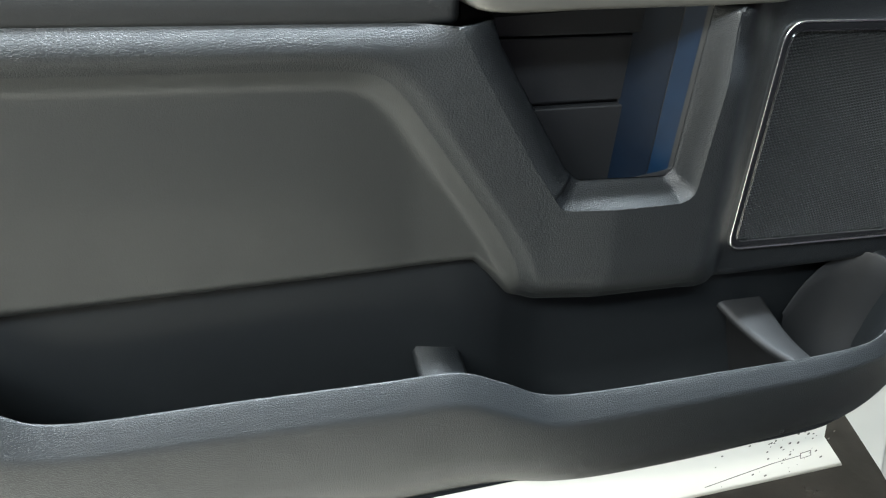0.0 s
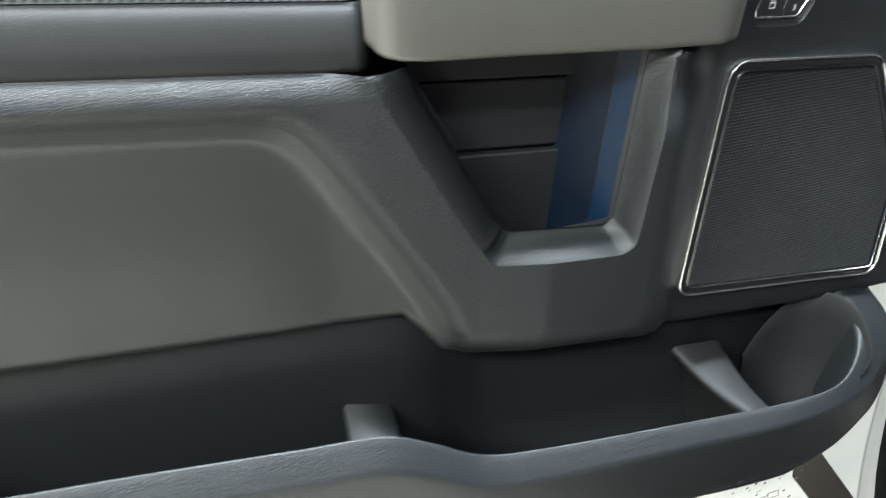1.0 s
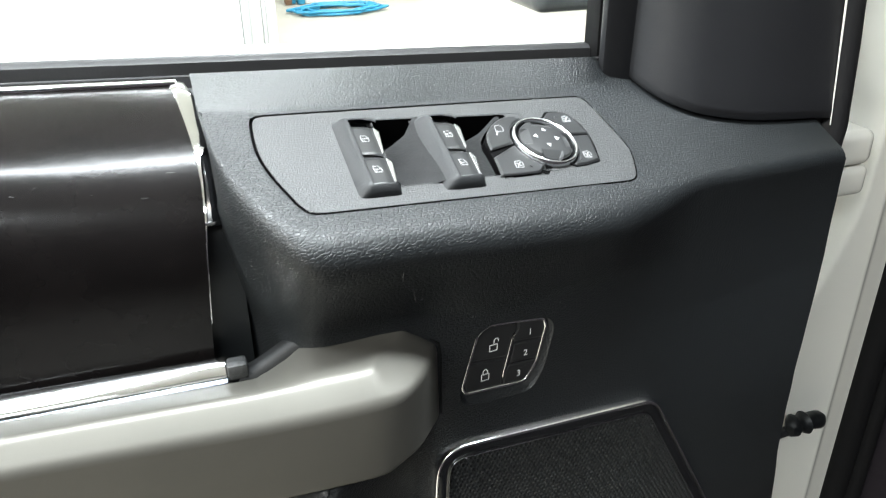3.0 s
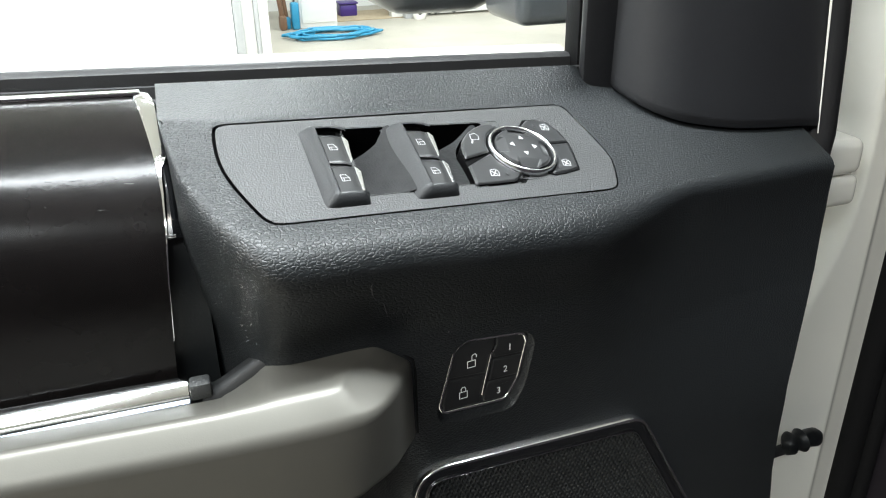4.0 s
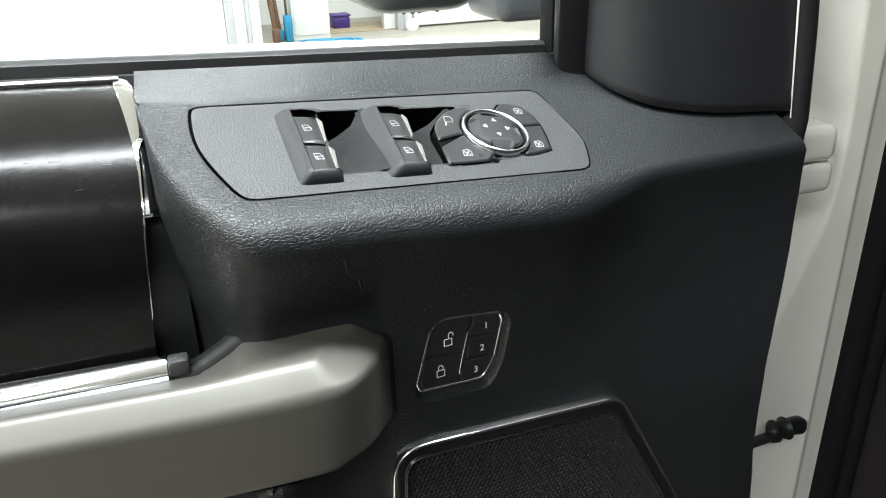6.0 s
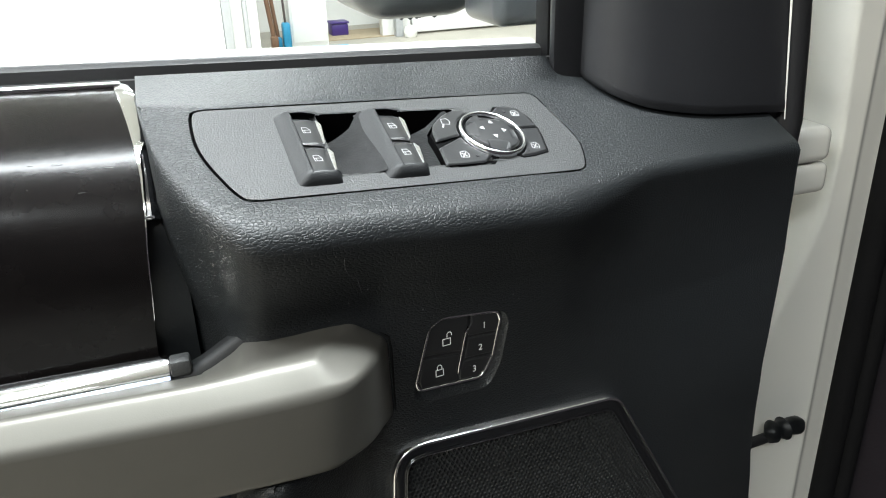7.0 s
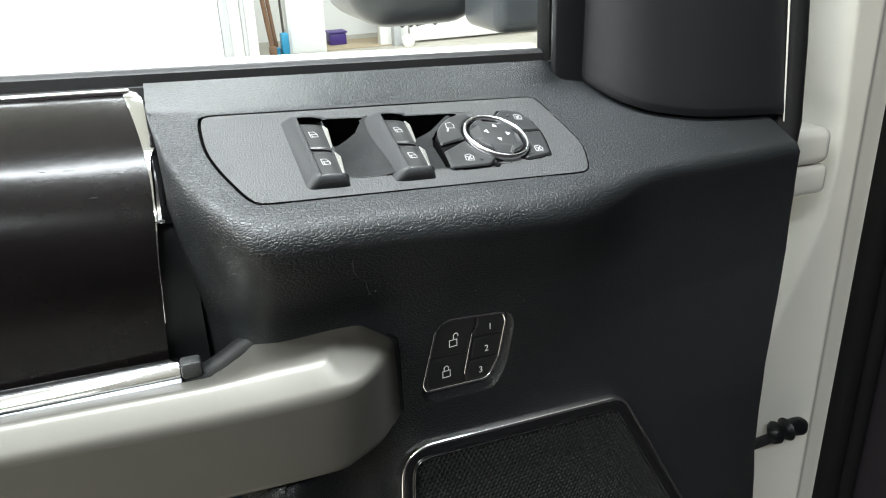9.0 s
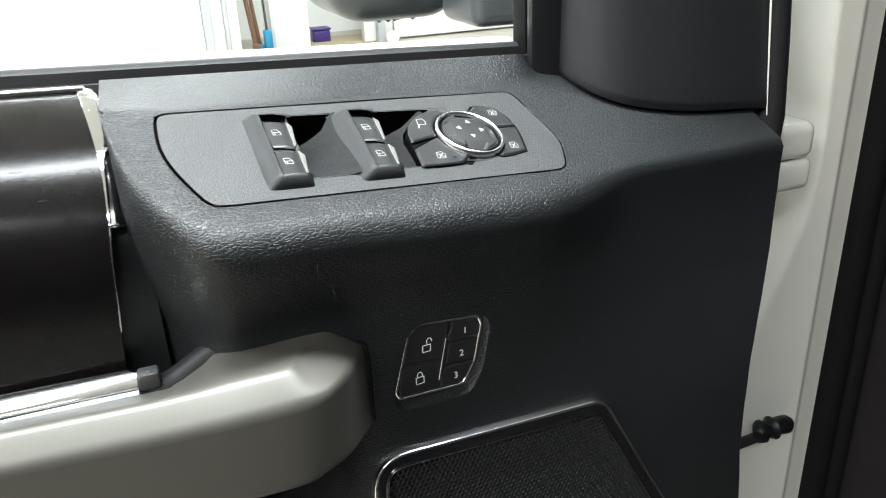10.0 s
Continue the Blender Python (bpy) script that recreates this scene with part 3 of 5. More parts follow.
def map_pocket():
    n = 170
    rails = [spline(r, n) for r in (INNER, LIP, CREASE, BELLY, FOOT)]
    inner, lip, crease, belly, foot = rails
    ridge = lip + (crease - lip) * 0.14 + np.array([0, 0.0, 0.0035])
    rim = lip + np.array([0, 0.003, -0.004])
    rows = []
    for i in range(n):
        prof = [inner[i], rim[i], lip[i], lip[i] * 0.6 + ridge[i] * 0.4 + np.array([0, 0, 0.0012]), ridge[i], ridge[i] * 0.75 + crease[i] * 0.25]
        for t in np.linspace(0.45, 0.9, 5):
            prof.append(ridge[i] * (1 - t) + crease[i] * t + np.array([0, -0.0006, 0.0]))
        bulge = crease[i] * 0.5 + belly[i] * 0.5
        for t in np.linspace(0, 1, 9):
            prof.append((1 - t) ** 2 * (crease[i] * 0.94 + belly[i] * 0.06) + 2 * t * (1 - t) * (bulge + np.array([0, -0.002, 0])) + t * t * belly[i])
        for t in np.linspace(0.12, 1, 8):
            prof.append(belly[i] * (1 - t) + foot[i] * t + np.array([0, -0.004 * math.sin(math.pi * t), 0]))
        prof.append(foot[i] + np.array([-0.03 * float(smoothstep(0.52, 0.60, foot[i][0])), 0.05 - 0.03 * float(smoothstep(0.52, 0.60, foot[i][0])), 0.004]))
        rows.append(prof)
    pocket = part("map_pocket", grid(rows, GRAIN, flip=True), door, "black grained plastic map pocket")
    back = []
    for x in np.linspace(-0.42, 0.60, 40):
        near = -0.028 * (1 - float(smoothstep(0.15, 0.23, x)))
        back.append([(x, y + near * min(1, max(0, (z - 0.66) / 0.05)) + float(np.interp(x, [0.43, 0.50, 0.60], [0.0, 0.024, 0.036])), z) for y, z in ((0.540, 0.91), (0.527, 0.87), (0.524, 0.80), (0.520, 0.72), (0.512, 0.665), (0.49, 0.652), (0.455, 0.650))])
    part("pocket_liner", grid(back, SMOOTH_BLACK), pocket, "smooth dark liner behind the map pocket")
    # bottle holder: partition and rounded end
    div = []
    for t in np.linspace(0, 1, 14):
        y = 0.522 - 0.078 * t
        x = 0.407 + 0.034 * t
        top = 0.770 - 0.016 * t - 0.006 * math.sin(math.pi * t)
        w = 0.052 - 0.026 * t
        div.append([(x + 0.6 * w, y, top - 0.10), (x + 0.25 * w, y, top - 0.016), (x - 0.0005, y, top - 0.006), (x + 0.0015, y, top - 0.0015), (x + 0.006, y, top), (x + w - 0.006, y, top - 0.002), (x + w - 0.001, y, top - 0.005), (x + w + 0.001, y, top - 0.012), (x + 0.7 * w, y, top - 0.10)])
    part("bottle_partition", grid(div, DIVIDER, flip=False), pocket)
    cup = []
    for x, y, top in spline([(0.500, 0.534, 0.725), (0.515, 0.537, 0.752), (0.535, 0.537, 0.778), (0.555, 0.530, 0.795), (0.569, 0.510, 0.802), (0.574, 0.485, 0.795), (0.571, 0.460, 0.775), (0.560, 0.452, 0.76)], 30):
        cup.append([(x + (0.53 - x) * k, y + (0.49 - y) * k, top - d) for k, d in ((-0.03, -0.003), (0.0, 0.0), (0.03, 0.02), (0.08, 0.06), (0.16, 0.10), (0.4, 0.135))])
    part("bottle_cup", grid(cup, CUP), pocket, "smooth rounded end of the bottle holder")
    for x0, x1 in ((0.096, 0.139),):
        rib = []
        for t in np.linspace(0, 1, 10):
            y = 0.499 - 0.050 * t
            top = 0.800 - 0.012 * t
            rib.append([(x0 + 0.026, y, top - 0.09), (x0 + 0.010, y, top - 0.020), (x0, y, top - 0.005), (x0 + 0.004, y, top), (x1 - 0.004, y, top - 0.008), (x1, y, top - 0.014), (x1 + 0.002, y, top - 0.09)])
        part("pocket_rib", grid(rib, GRAIN), pocket)


map_pocket()


# ---- armrest, veneer, chrome ----
def lofted(profile, xs, mat, shift=None, n=40, flip=False):
    prof = spline(profile, n)
    rows = []
    for x in xs:
        rows.append([(x + (shift(x, y, z)[0] if shift else 0), y + (shift(x, y, z)[1] if shift else 0), z + (shift(x, y, z)[2] if shift else 0)) for y, z in prof])
    return grid(rows, mat, flip=flip)


def roll_end(x0, depth, r):
    """Rounds the sheet back at its right end."""
    def f(x, y, z):
        t = max(0.0, (x - (x0 - r)) / r)
        return (0, depth * (1 - math.sqrt(max(0, 1 - min(1, t) ** 2))), -0.0645 * (x - 0.12))
    return f


armrest = part("armrest", lofted([(0.580, 1.145), (0.552, 1.148), (0.524, 1.145), (0.503, 1.137), (0.491, 1.127), (0.4865, 1.1205)], np.concatenate([np.linspace(-0.42, 0.09, 40), np.linspace(0.092, 0.140, 24)]), LEATHER, roll_end(0.140, 0.045, 0.022), flip=True), door, "dark grey leather-covered armrest")
part("armrest_front", lofted([(0.4875, 1.1195), (0.4830, 1.113), (0.4805, 1.101), (0.4800, 1.089), (0.4830, 1.0790), (0.50, 1.074)], np.concatenate([np.linspace(-0.42, 0.09, 40), np.linspace(0.092, 0.136, 20)]), LEATHER, roll_end(0.136, 0.03, 0.012), flip=True), door, "dark grey leather armrest front")


def stitches():
    verts, faces = [], []
    x = -0.40
    while x < 0.126:
        z = 1.1222 - 0.0645 * (x - 0.12)
        a, b = Vector((x, 0.4860, z)), Vector((x + 0.0042, 0.4875, z + 0.0022))
        d = (b - a).normalized()
        u = d.cross(Vector((0, 1, 0))).normalized()
        v = d.cross(u)
        base = len(verts)
        for p, r in ((a, 0.0003), (a + (b - a) * 0.3, 0.0009), (a + (b - a) * 0.7, 0.0009), (b, 0.0003)):
            for k in range(5):
                w = 2 * math.pi * k / 5
                verts.append(p + r * (math.cos(w) * u + math.sin(w) * v))
        for i in range(3):
            for k in range(5):
                faces.append((base + i * 5 + k, base + i * 5 + (k + 1) % 5, base + i * 5 + 5 + (k + 1) % 5, base + i * 5 + 5 + k))
        x += 0.0052
    return mesh_of("stitching", verts, faces, THREAD)


tagged(part("stitching", stitches(), armrest, "pale sewn thread along the seam"), kind="stuff")

UPPER = [(0.628, 1.240), (0.600, 1.236), (0.574, 1.227), (0.556, 1.212), (0.547, 1.194), (0.545, 1.178), (0.552, 1.163), (0.566, 1.152)]
part("armrest_end", lofted([(0.585, 1.150), (0.560, 1.152), (0.536, 1.149), (0.521, 1.140), (0.514, 1.126), (0.5135, 1.10)], np.concatenate([np.linspace(0.118, 0.150, 8), np.linspace(0.152, 0.171, 16)]), LEATHER, roll_end(0.171, 0.03, 0.014), flip=True), door, "dark grey leather armrest end")
part("upper_pad", lofted(UPPER, np.concatenate([np.linspace(-0.42, 0.13, 40), np.linspace(0.133, 0.166, 16)]), PAD_LEATHER, roll_end(0.167, 0.03, 0.014), flip=True), door, "dark grey leather upper door pad")

VENEER = [(0.620, 1.2310), (0.600, 1.2290), (0.580, 1.2235), (0.560, 1.2140), (0.545, 1.2010), (0.5352, 1.186), (0.5312, 1.170), (0.5298, 1.150), (0.5283, 1.130), (0.5268, 1.104)]


EDGE_S = [0.0, 0.062, 0.188, 0.279, 0.352, 0.425, 0.534, 0.632, 0.729, 0.834, 1.0]
EDGE_X_VENEER = [-0.0022, -0.0008, 0.0020, 0.0042, 0.0056, 0.0061, 0.0054, 0.0038, 0.0025, 0.0011, -0.0010]


def bow(s):
    """How far the veneer's chrome edge swings forward down its profile."""
    return float(np.interp(s, EDGE_S, EDGE_X_VENEER))


def veneer_bend(x, y, z):
    lift = 0.009 * ((0.29 - x) / 0.115) ** 2 * min(1.0, max(0.0, (1.229 - z) / 0.02)) if x < 0.29 else 0.0
    return (0, 0, lift - 0.04 * (x - 0.29))


def veneer():
    prof = spline(VENEER, 60)
    rows = []
    for x in np.linspace(0.176, 0.2905, 30):
        rows.append([(x + bow(i / 59) * (x - 0.176) / 0.1145, y, z + veneer_bend(x, y, z)[2]) for i, (y, z) in enumerate(prof)])
    part("veneer_panel", grid(rows, GLOSS, flip=True), door, "glossy dark brown-black veneer panel, scuffed along its bulge")


veneer()


def chrome_band(xa, xb, s0, s1, lift, mat, name, taper=1.0):
    prof = spline(VENEER, 60)
    lo, hi = int(s0 * 59), int(s1 * 59)
    rows = []
    for k, x in enumerate((xa, xa, xa + (xb - xa) * 0.25, xa + (xb - xa) * 0.75, xb, xb)):
        h = (-0.004, lift * 0.5, lift, lift, lift * 0.5, -0.006)[k]
        row = []
        for i in range(lo, hi + 1):
            t = (i - lo) / max(1, hi - lo)
            d = prof[min(i + 1, 59)] - prof[max(i - 1, 0)]
            d = d / np.linalg.norm(d)
            xx = xa + (x - xa) * (1 - t * (1 - taper)) if taper != 1 else x
            row.append((xx, prof[i][0] + d[1] * h, prof[i][1] - d[0] * h - 0.04 * (x - 0.29)))
        rows.append(row)
    part(name, grid(rows, mat, angle=30, flip=True), door, "bright chrome edge of the veneer" if mat is CHROME else "")


def beside_veneer(strips, s0, s1, mat, name, label, n=90, angle=25):
    """Runs strips of (share of the width, height) down the veneer's front edge; width(s) in metres."""
    prof = spline(VENEER, n + 2)
    lo, hi = round(s0 * (n + 1)), round(s1 * (n + 1))
    rows = []
    for place in strips:
        row = []
        for i in range(lo, hi + 1):
            s = i / (n + 1)
            d = prof[min(i + 1, n + 1)] - prof[max(i - 1, 0)]
            d = d / np.linalg.norm(d)
            off, h = place(s)
            x = 0.2905 + bow(s) + off
            row.append((x, prof[i][0] + d[1] * h, prof[i][1] - d[0] * h - 0.04 * (x - 0.29)))
        rows.append(row)
    return part(name, grid(rows, mat, angle=angle, flip=True), door, label)


def flare_width(s):
    return float(np.interp(s, [0.0, 0.114, 0.23, 0.30, 0.325, 0.355, 0.43, 0.53, 0.545, 0.70, 0.834], [0.0078, 0.0092, 0.0100, 0.0098, 0.0084, 0.0026, 0.0019, 0.0013, 0.0008, 0.0005, 0.0004]))


def chrome_flare():
    """The faceted chrome wedge that widens down to the bulge and runs out as a thin line below it."""
    def at(f, h, low=0.0002):
        def place(s):
            w = flare_width(s)
            return (f + 0.25 * s + 0.10 * math.sin(23 * s) if 0.1 < f < 0.9 else f) * w, h * min(1.0, w / 0.006) + (low if h > 0 else 0.0)
        return place
    beside_veneer([at(-0.10, -0.003), at(0.0, 0.0003), at(0.05, 0.0006), at(0.45, 0.0012), at(0.96, 0.0002), at(1.0, -0.004)], 0.0, 0.834, CHROME, "chrome_flare", "faceted bright chrome wedge beside the veneer")
    beside_veneer([lambda s: (flare_width(s) - 0.0004, -0.004), lambda s: (flare_width(s), 0.0002), lambda s: (0.0030, 0.0008), lambda s: (0.0046 - 3 * max(0, s - 0.5) * 0.01, 0.0001), lambda s: (0.0070, -0.0030)], 0.335, 0.545, DARK_CHROME, "gloss_inlay", "glossy black inlay under the chrome wedge")
    prof = spline(VENEER, 60)
    y, z = prof[32]
    part("inlay_end", tube([(0.2958, y - 0.0006, z), (0.2998, y + 0.0002, z - 0.0004)], 0.0009, CHROME, 8), door, "small chrome end of the inlay")


chrome_flare()
chrome_band(0.172, 0.1785, 0.0, 0.72, 0.0035, CHROME, "chrome_edge", 0.5)
part("chrome_top", tube([(x, 0.619, 1.2318 - 0.04 * (x - 0.29)) for x in np.linspace(0.172, 0.292, 12)], 0.0020, CHROME), door, "thin chrome line along the veneer's top")
part("veneer_surround", block((0.165, 0.548, 1.085), (0.289, 0.556, 1.17), SEAL), door)
part("veneer_seam", lofted([(y + 0.007, z - 0.003) for y, z in VENEER[3:]], np.linspace(0.287, 0.309, 6), SMOOTH_BLACK, veneer_bend, n=40, flip=True), door, "black gap beside the veneer")
part("inner_backing", block((-0.42, 0.5765, 1.07), (0.31, 0.584, 1.185), RUBBER), door)
part("sill_backing", block((-0.42, 0.630, 1.15), (0.575, 0.634, 1.222), RUBBER), door)
# chrome strip in the groove behind the handle
STRIP = [(0.5104, 1.1200), (0.5104, 1.1216), (0.5110, 1.1226), (0.5124, 1.1234), (0.5170, 1.1254), (0.5212, 1.1270), (0.5222, 1.1268), (0.5226, 1.1200)]
part("chrome_strip", grid([[(x, y + 0.0028 + (0.0010 if k < 4 else -0.0016) * (x - 0.174) / 0.12, z - 0.0022 - 0.01 * (x - 0.234)) for k, (y, z) in enumerate(STRIP)] for x in np.linspace(0.174, 0.2945, 12)], CHROME, angle=35, flip=True), door, "bright chrome strip behind the handle")
part("strip_base", grid([[(x, y, z - 0.01 * (x - 0.234)) for y, z in ((0.5124, 1.1040), (0.5120, 1.1130), (0.5120, 1.1174), (0.5140, 1.1184))] for x in np.linspace(0.174, 0.2945, 6)], STEEL_BLUE, angle=35, flip=True), door, "blue-grey satin base of the strip")
part("strip_end", block((0.2952, 0.5092, 1.1190), (0.3045, 0.5180, 1.1270), GRAIN_FINE, 0.0015), door)
part("strip_end", block((0.166, 0.5092, 1.1190), (0.1735, 0.5170, 1.1290), SEAL, 0.0015), door)
part("handle_backing", block((0.140, 0.512, 1.070), (0.345, 0.545, 1.0980), SEAL, 0.002), door)


# ---- pull handle ----
def pull_handle():
    sections = [  # front edge, ridge, back edge, lower back, lower front
        ((0.1305, 0.4815, 1.1290), (0.1300, 0.4900, 1.1310), (0.1300, 0.509, 1.127), (0.1305, 0.509, 1.090), (0.1305, 0.4815, 1.0965)),
        ((0.1480, 0.4665, 1.1287), (0.1480, 0.4760, 1.1377), (0.1480, 0.5100, 1.1235), (0.1480, 0.5060, 1.0830), (0.1480, 0.4640, 1.0895)),
        ((0.2200, 0.4665, 1.1265), (0.2200, 0.4770, 1.1360), (0.2200, 0.5100, 1.1200), (0.2200, 0.5060, 1.0800), (0.2200, 0.4640, 1.0860)),
        ((0.2980, 0.4665, 1.1229), (0.2980, 0.4780, 1.1330), (0.2980, 0.5100, 1.1178), (0.2980, 0.5060, 1.0780), (0.2980, 0.4640, 1.0825)),
        ((0.3100, 0.4665, 1.1225), (0.3100, 0.4783, 1.1327), (0.3100, 0.5100, 1.1193), (0.3100, 0.5060, 1.0770), (0.3100, 0.4640, 1.0820)),
        ((0.3210, 0.4665, 1.1223), (0.3210, 0.4785, 1.1325), (0.3220, 0.5110, 1.1250), (0.3210, 0.5070, 1.0770), (0.3210, 0.4640, 1.0818)),
        ((0.3320, 0.4665, 1.1221), (0.3320, 0.4789, 1.1324), (0.3320, 0.5120, 1.1308), (0.3320, 0.5080, 1.0760), (0.3320, 0.4640, 1.0815)),
        ((0.3560, 0.4672, 1.1219), (0.3540, 0.4795, 1.1324), (0.3540, 0.5120, 1.1308), (0.3560, 0.5100, 1.0760), (0.3560, 0.4655, 1.0805)),
        ((0.3690, 0.4705, 1.1215), (0.3606, 0.4865, 1.1318), (0.3640, 0.5120, 1.1308), (0.3660, 0.5120, 1.0740), (0.3660, 0.4725, 1.0785)),
        ((0.3790, 0.4795, 1.1215), (0.3695, 0.4990, 1.1302), (0.3725, 0.512, 1.1306), (0.3800, 0.513, 1.072), (0.3790, 0.4840, 1.0755)),
        ((0.3880, 0.4945, 1.1188), (0.3765, 0.5065, 1.1300), (0.3775, 0.513, 1.1302), (0.3900, 0.514, 1.071), (0.3885, 0.4965, 1.0735)),
        ((0.3960, 0.5085, 1.1165), (0.3805, 0.5110, 1.1295), (0.3800, 0.516, 1.1295), (0.3970, 0.516, 1.071), (0.3970, 0.5085, 1.0725)),
        ((0.3960, 0.5200, 1.1165), (0.3810, 0.5200, 1.1290), (0.3800, 0.524, 1.1290), (0.3970, 0.524, 1.071), (0.3970, 0.5200, 1.0725)),
    ]
    loops = []
    for q in sections:
        q = [Vector(p) for p in q]
        loop = []
        for k, r in enumerate((0.0036, 0.0034, 0.0012, 0.0030, 0.0045)):
            u, v = q[k - 1] - q[k], q[(k + 1) % 5] - q[k]
            a, b = q[k] + u.normalized() * min(r, 0.45 * u.length), q[k] + v.normalized() * min(r, 0.45 * v.length)
            loop += [a * (1 - t) ** 2 + q[k] * (2 * t * (1 - t)) + b * (t * t) for t in (0.0, 0.17, 0.33, 0.5, 0.67, 0.83, 1.0)]
        loops.append(loop)
    steps = 4 * (len(loops) - 1) + 1
    paths = [spline([loop[k] for loop in loops], steps) for k in range(35)]
    rows = [[Vector(path[i]) for path in paths] for i in range(steps)]
    middle = sum(loops[0], Vector()) / len(loops[0])
    rows = [[middle] * 35, [middle.lerp(p, 0.93) + Vector((-0.0008, 0, 0)) for p in loops[0]]] + rows
    grip = [row + row[:1] for row in rows]
    handle = thing("pull_handle", (0.26, 0.51, 1.075), "satin warm-grey painted door pull handle", "door handle")
    part("grip", grid(grip, SATIN, angle=50), handle)
    # grained wedge that fills the notch behind the grip
    wedge = []
    for t in np.linspace(0, 1, 12):
        x = 0.300 + 0.033 * t
        z = 1.1180 + 0.0135 * (t * t * (3 - 2 * t))
        wedge.append([(x, 0.5095, z - 0.004), (x, 0.5103, z + 0.0003), (x, 0.5128, z + 0.0020), (x, 0.5185, z + 0.0024), (x, 0.520, z - 0.006)])
    gap = [(0.331, 0.5135, 1.1318), (0.345, 0.5135, 1.1318), (0.3785, 0.5125, 1.1312), (0.3825, 0.5120, 1.1295), (0.3975, 0.5108, 1.1168), (0.3985, 0.5105, 1.110), (0.3985, 0.5098, 1.074)]
    part("gap", tube(gap, [0.0013, 0.0014, 0.0014, 0.0012, 0.0008, 0.0006, 0.0005], SEAL, 8), handle, "black gap where the grip meets the trim")
    part("wedge", grid(wedge, DIVIDER, flip=True), handle, "black fine-grained wedge")


pull_handle()


# ---- window switch panel ----
def switch_panel():
    panel = thing("window_switch_panel", MB.translation, "black window and mirror switch panel set in the door", "switch panel")
    outline = round_poly(mm((-79, -30), (106, -30), (118.5, -6), (114, 43), (-86, 37), (-91, 9), (-88.5, -6)), [0.006, 0.012, 0.014, 0.012, 0.006, 0.03, 0.01], 6)
    part("groove", ring(inset(outline, -0.004), inset(outline, 0.0050), MB, -0.006, -0.0035, GAP_SHADE, 0.0001), panel)
    # top plate with its two wells
    xs = np.arange(-0.094, 0.1215, 0.0016)
    ys = np.arange(-0.034, 0.0465, 0.0016)
    P = np.array([[MB @ Vector((x, y, 0.0004)) for y in ys] for x in xs])
    U, V = np.meshgrid(xs, ys, indexing="ij")
    body = convex(mm((-79, -30), (106, -30), (118.5, -6), (114, 43), (-86, 37), (-91, 9), (-88.5, -6)), 0.0022)
    well_a = convex(mm((-27, 29.5), (1, 29.5), (-3, -18), (-31, -18)), 0.0006)
    well_b = convex(mm((15, 29.0), (52, 29.0), (40, -17), (12, -17)), 0.0006)
    pivot = np.hypot(U - 0.0648, V - 0.0045) - 0.0400
    left = np.maximum(np.maximum(pivot, U - 0.050), np.maximum(V - 0.0275, -0.0195 - V))
    part("face_plate", grid(P, GRAIN_FINE, np.maximum.reduce([body(U, V + 0.0005) + 0.0006, -well_a(U, V), -np.minimum(well_b(U, V), left)])), panel, "fine-grained dark grey plate")
    # Well walls and floors take the gap colour, so their shade is painted.
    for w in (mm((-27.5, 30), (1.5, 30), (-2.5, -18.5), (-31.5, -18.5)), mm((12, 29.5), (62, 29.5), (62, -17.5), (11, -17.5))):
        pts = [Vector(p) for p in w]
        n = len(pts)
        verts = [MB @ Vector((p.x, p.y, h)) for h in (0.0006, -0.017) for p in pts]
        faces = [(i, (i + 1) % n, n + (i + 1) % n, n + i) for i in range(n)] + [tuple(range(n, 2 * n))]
        part("well", mesh_of("well", verts, faces, GAP_SHADE, smooth=False), panel, "recess between the switches, its shade put in the colour")

    def height_field(us, vs, h, mat, D=None, flip=False, angle=50):
        U, V = np.meshgrid(us, vs, indexing="ij")
        H = h(U, V)
        P = np.array([[MB @ Vector((U[i, j], V[i, j], H[i, j])) for j in range(len(vs))] for i in range(len(us))])
        return grid(P, mat, D(U, V) if D else None, angle=angle, flip=flip)

    def arch(t):
        return np.sqrt(np.clip(1 - (1 - np.clip(t, 0, 1)) ** 2, 0, 1))

    def hood(cx, flank):
        """The raised housing round two keys: sloping flank, rounded front, arched back."""
        def h(U, V):
            u = U - cx - 0.08 * V
            side = np.clip((u + flank) / flank, 0, 1)
            side = 0.12 * side + 0.88 * np.sin(side * math.pi / 2)
            return -0.0010 + 0.0066 * side * arch((V + 0.0242) / 0.0058) * arch((0.0292 - V - 0.12 * np.maximum(u - 0.006, 0)) / 0.0042) * (1 - (0.20 + 0.80 * smoothstep(0.0185, 0.0205, -V)) * (1 - arch((0.0152 - u) / 0.0045)))

        def D(U, V):
            u = U - cx - 0.08 * V
            slot = np.maximum.reduce([0.0004 - u, u - 0.03, -0.0204 - V + 0.05 * u, V - 0.0246 + 0.30 * np.maximum(u - 0.007, 0)])
            outer = np.maximum.reduce([-flank - u, u - 0.0152, V - 0.0292, -0.0242 - V])
            return np.maximum(outer, -slot)
        us = np.arange(cx - flank - 0.004, cx + 0.020, 0.0006)
        return height_field(us, np.arange(-0.0246, 0.0299, 0.0006), h, KEY_BLACK_GRAIN, D)

    def sweep(x0, x1, crest, curve, deep, rise=0.0052, stop=None):
        """The hollow floor that runs from a crest down into the well."""
        def h(U, V):
            q = np.clip((crest - U) / (crest - x0), 0, 1)
            low = -0.0012 - deep * smoothstep(-0.018, 0.022, V)
            f = (1 - q) ** 2.2
            return rise * f + low * (1 - f)

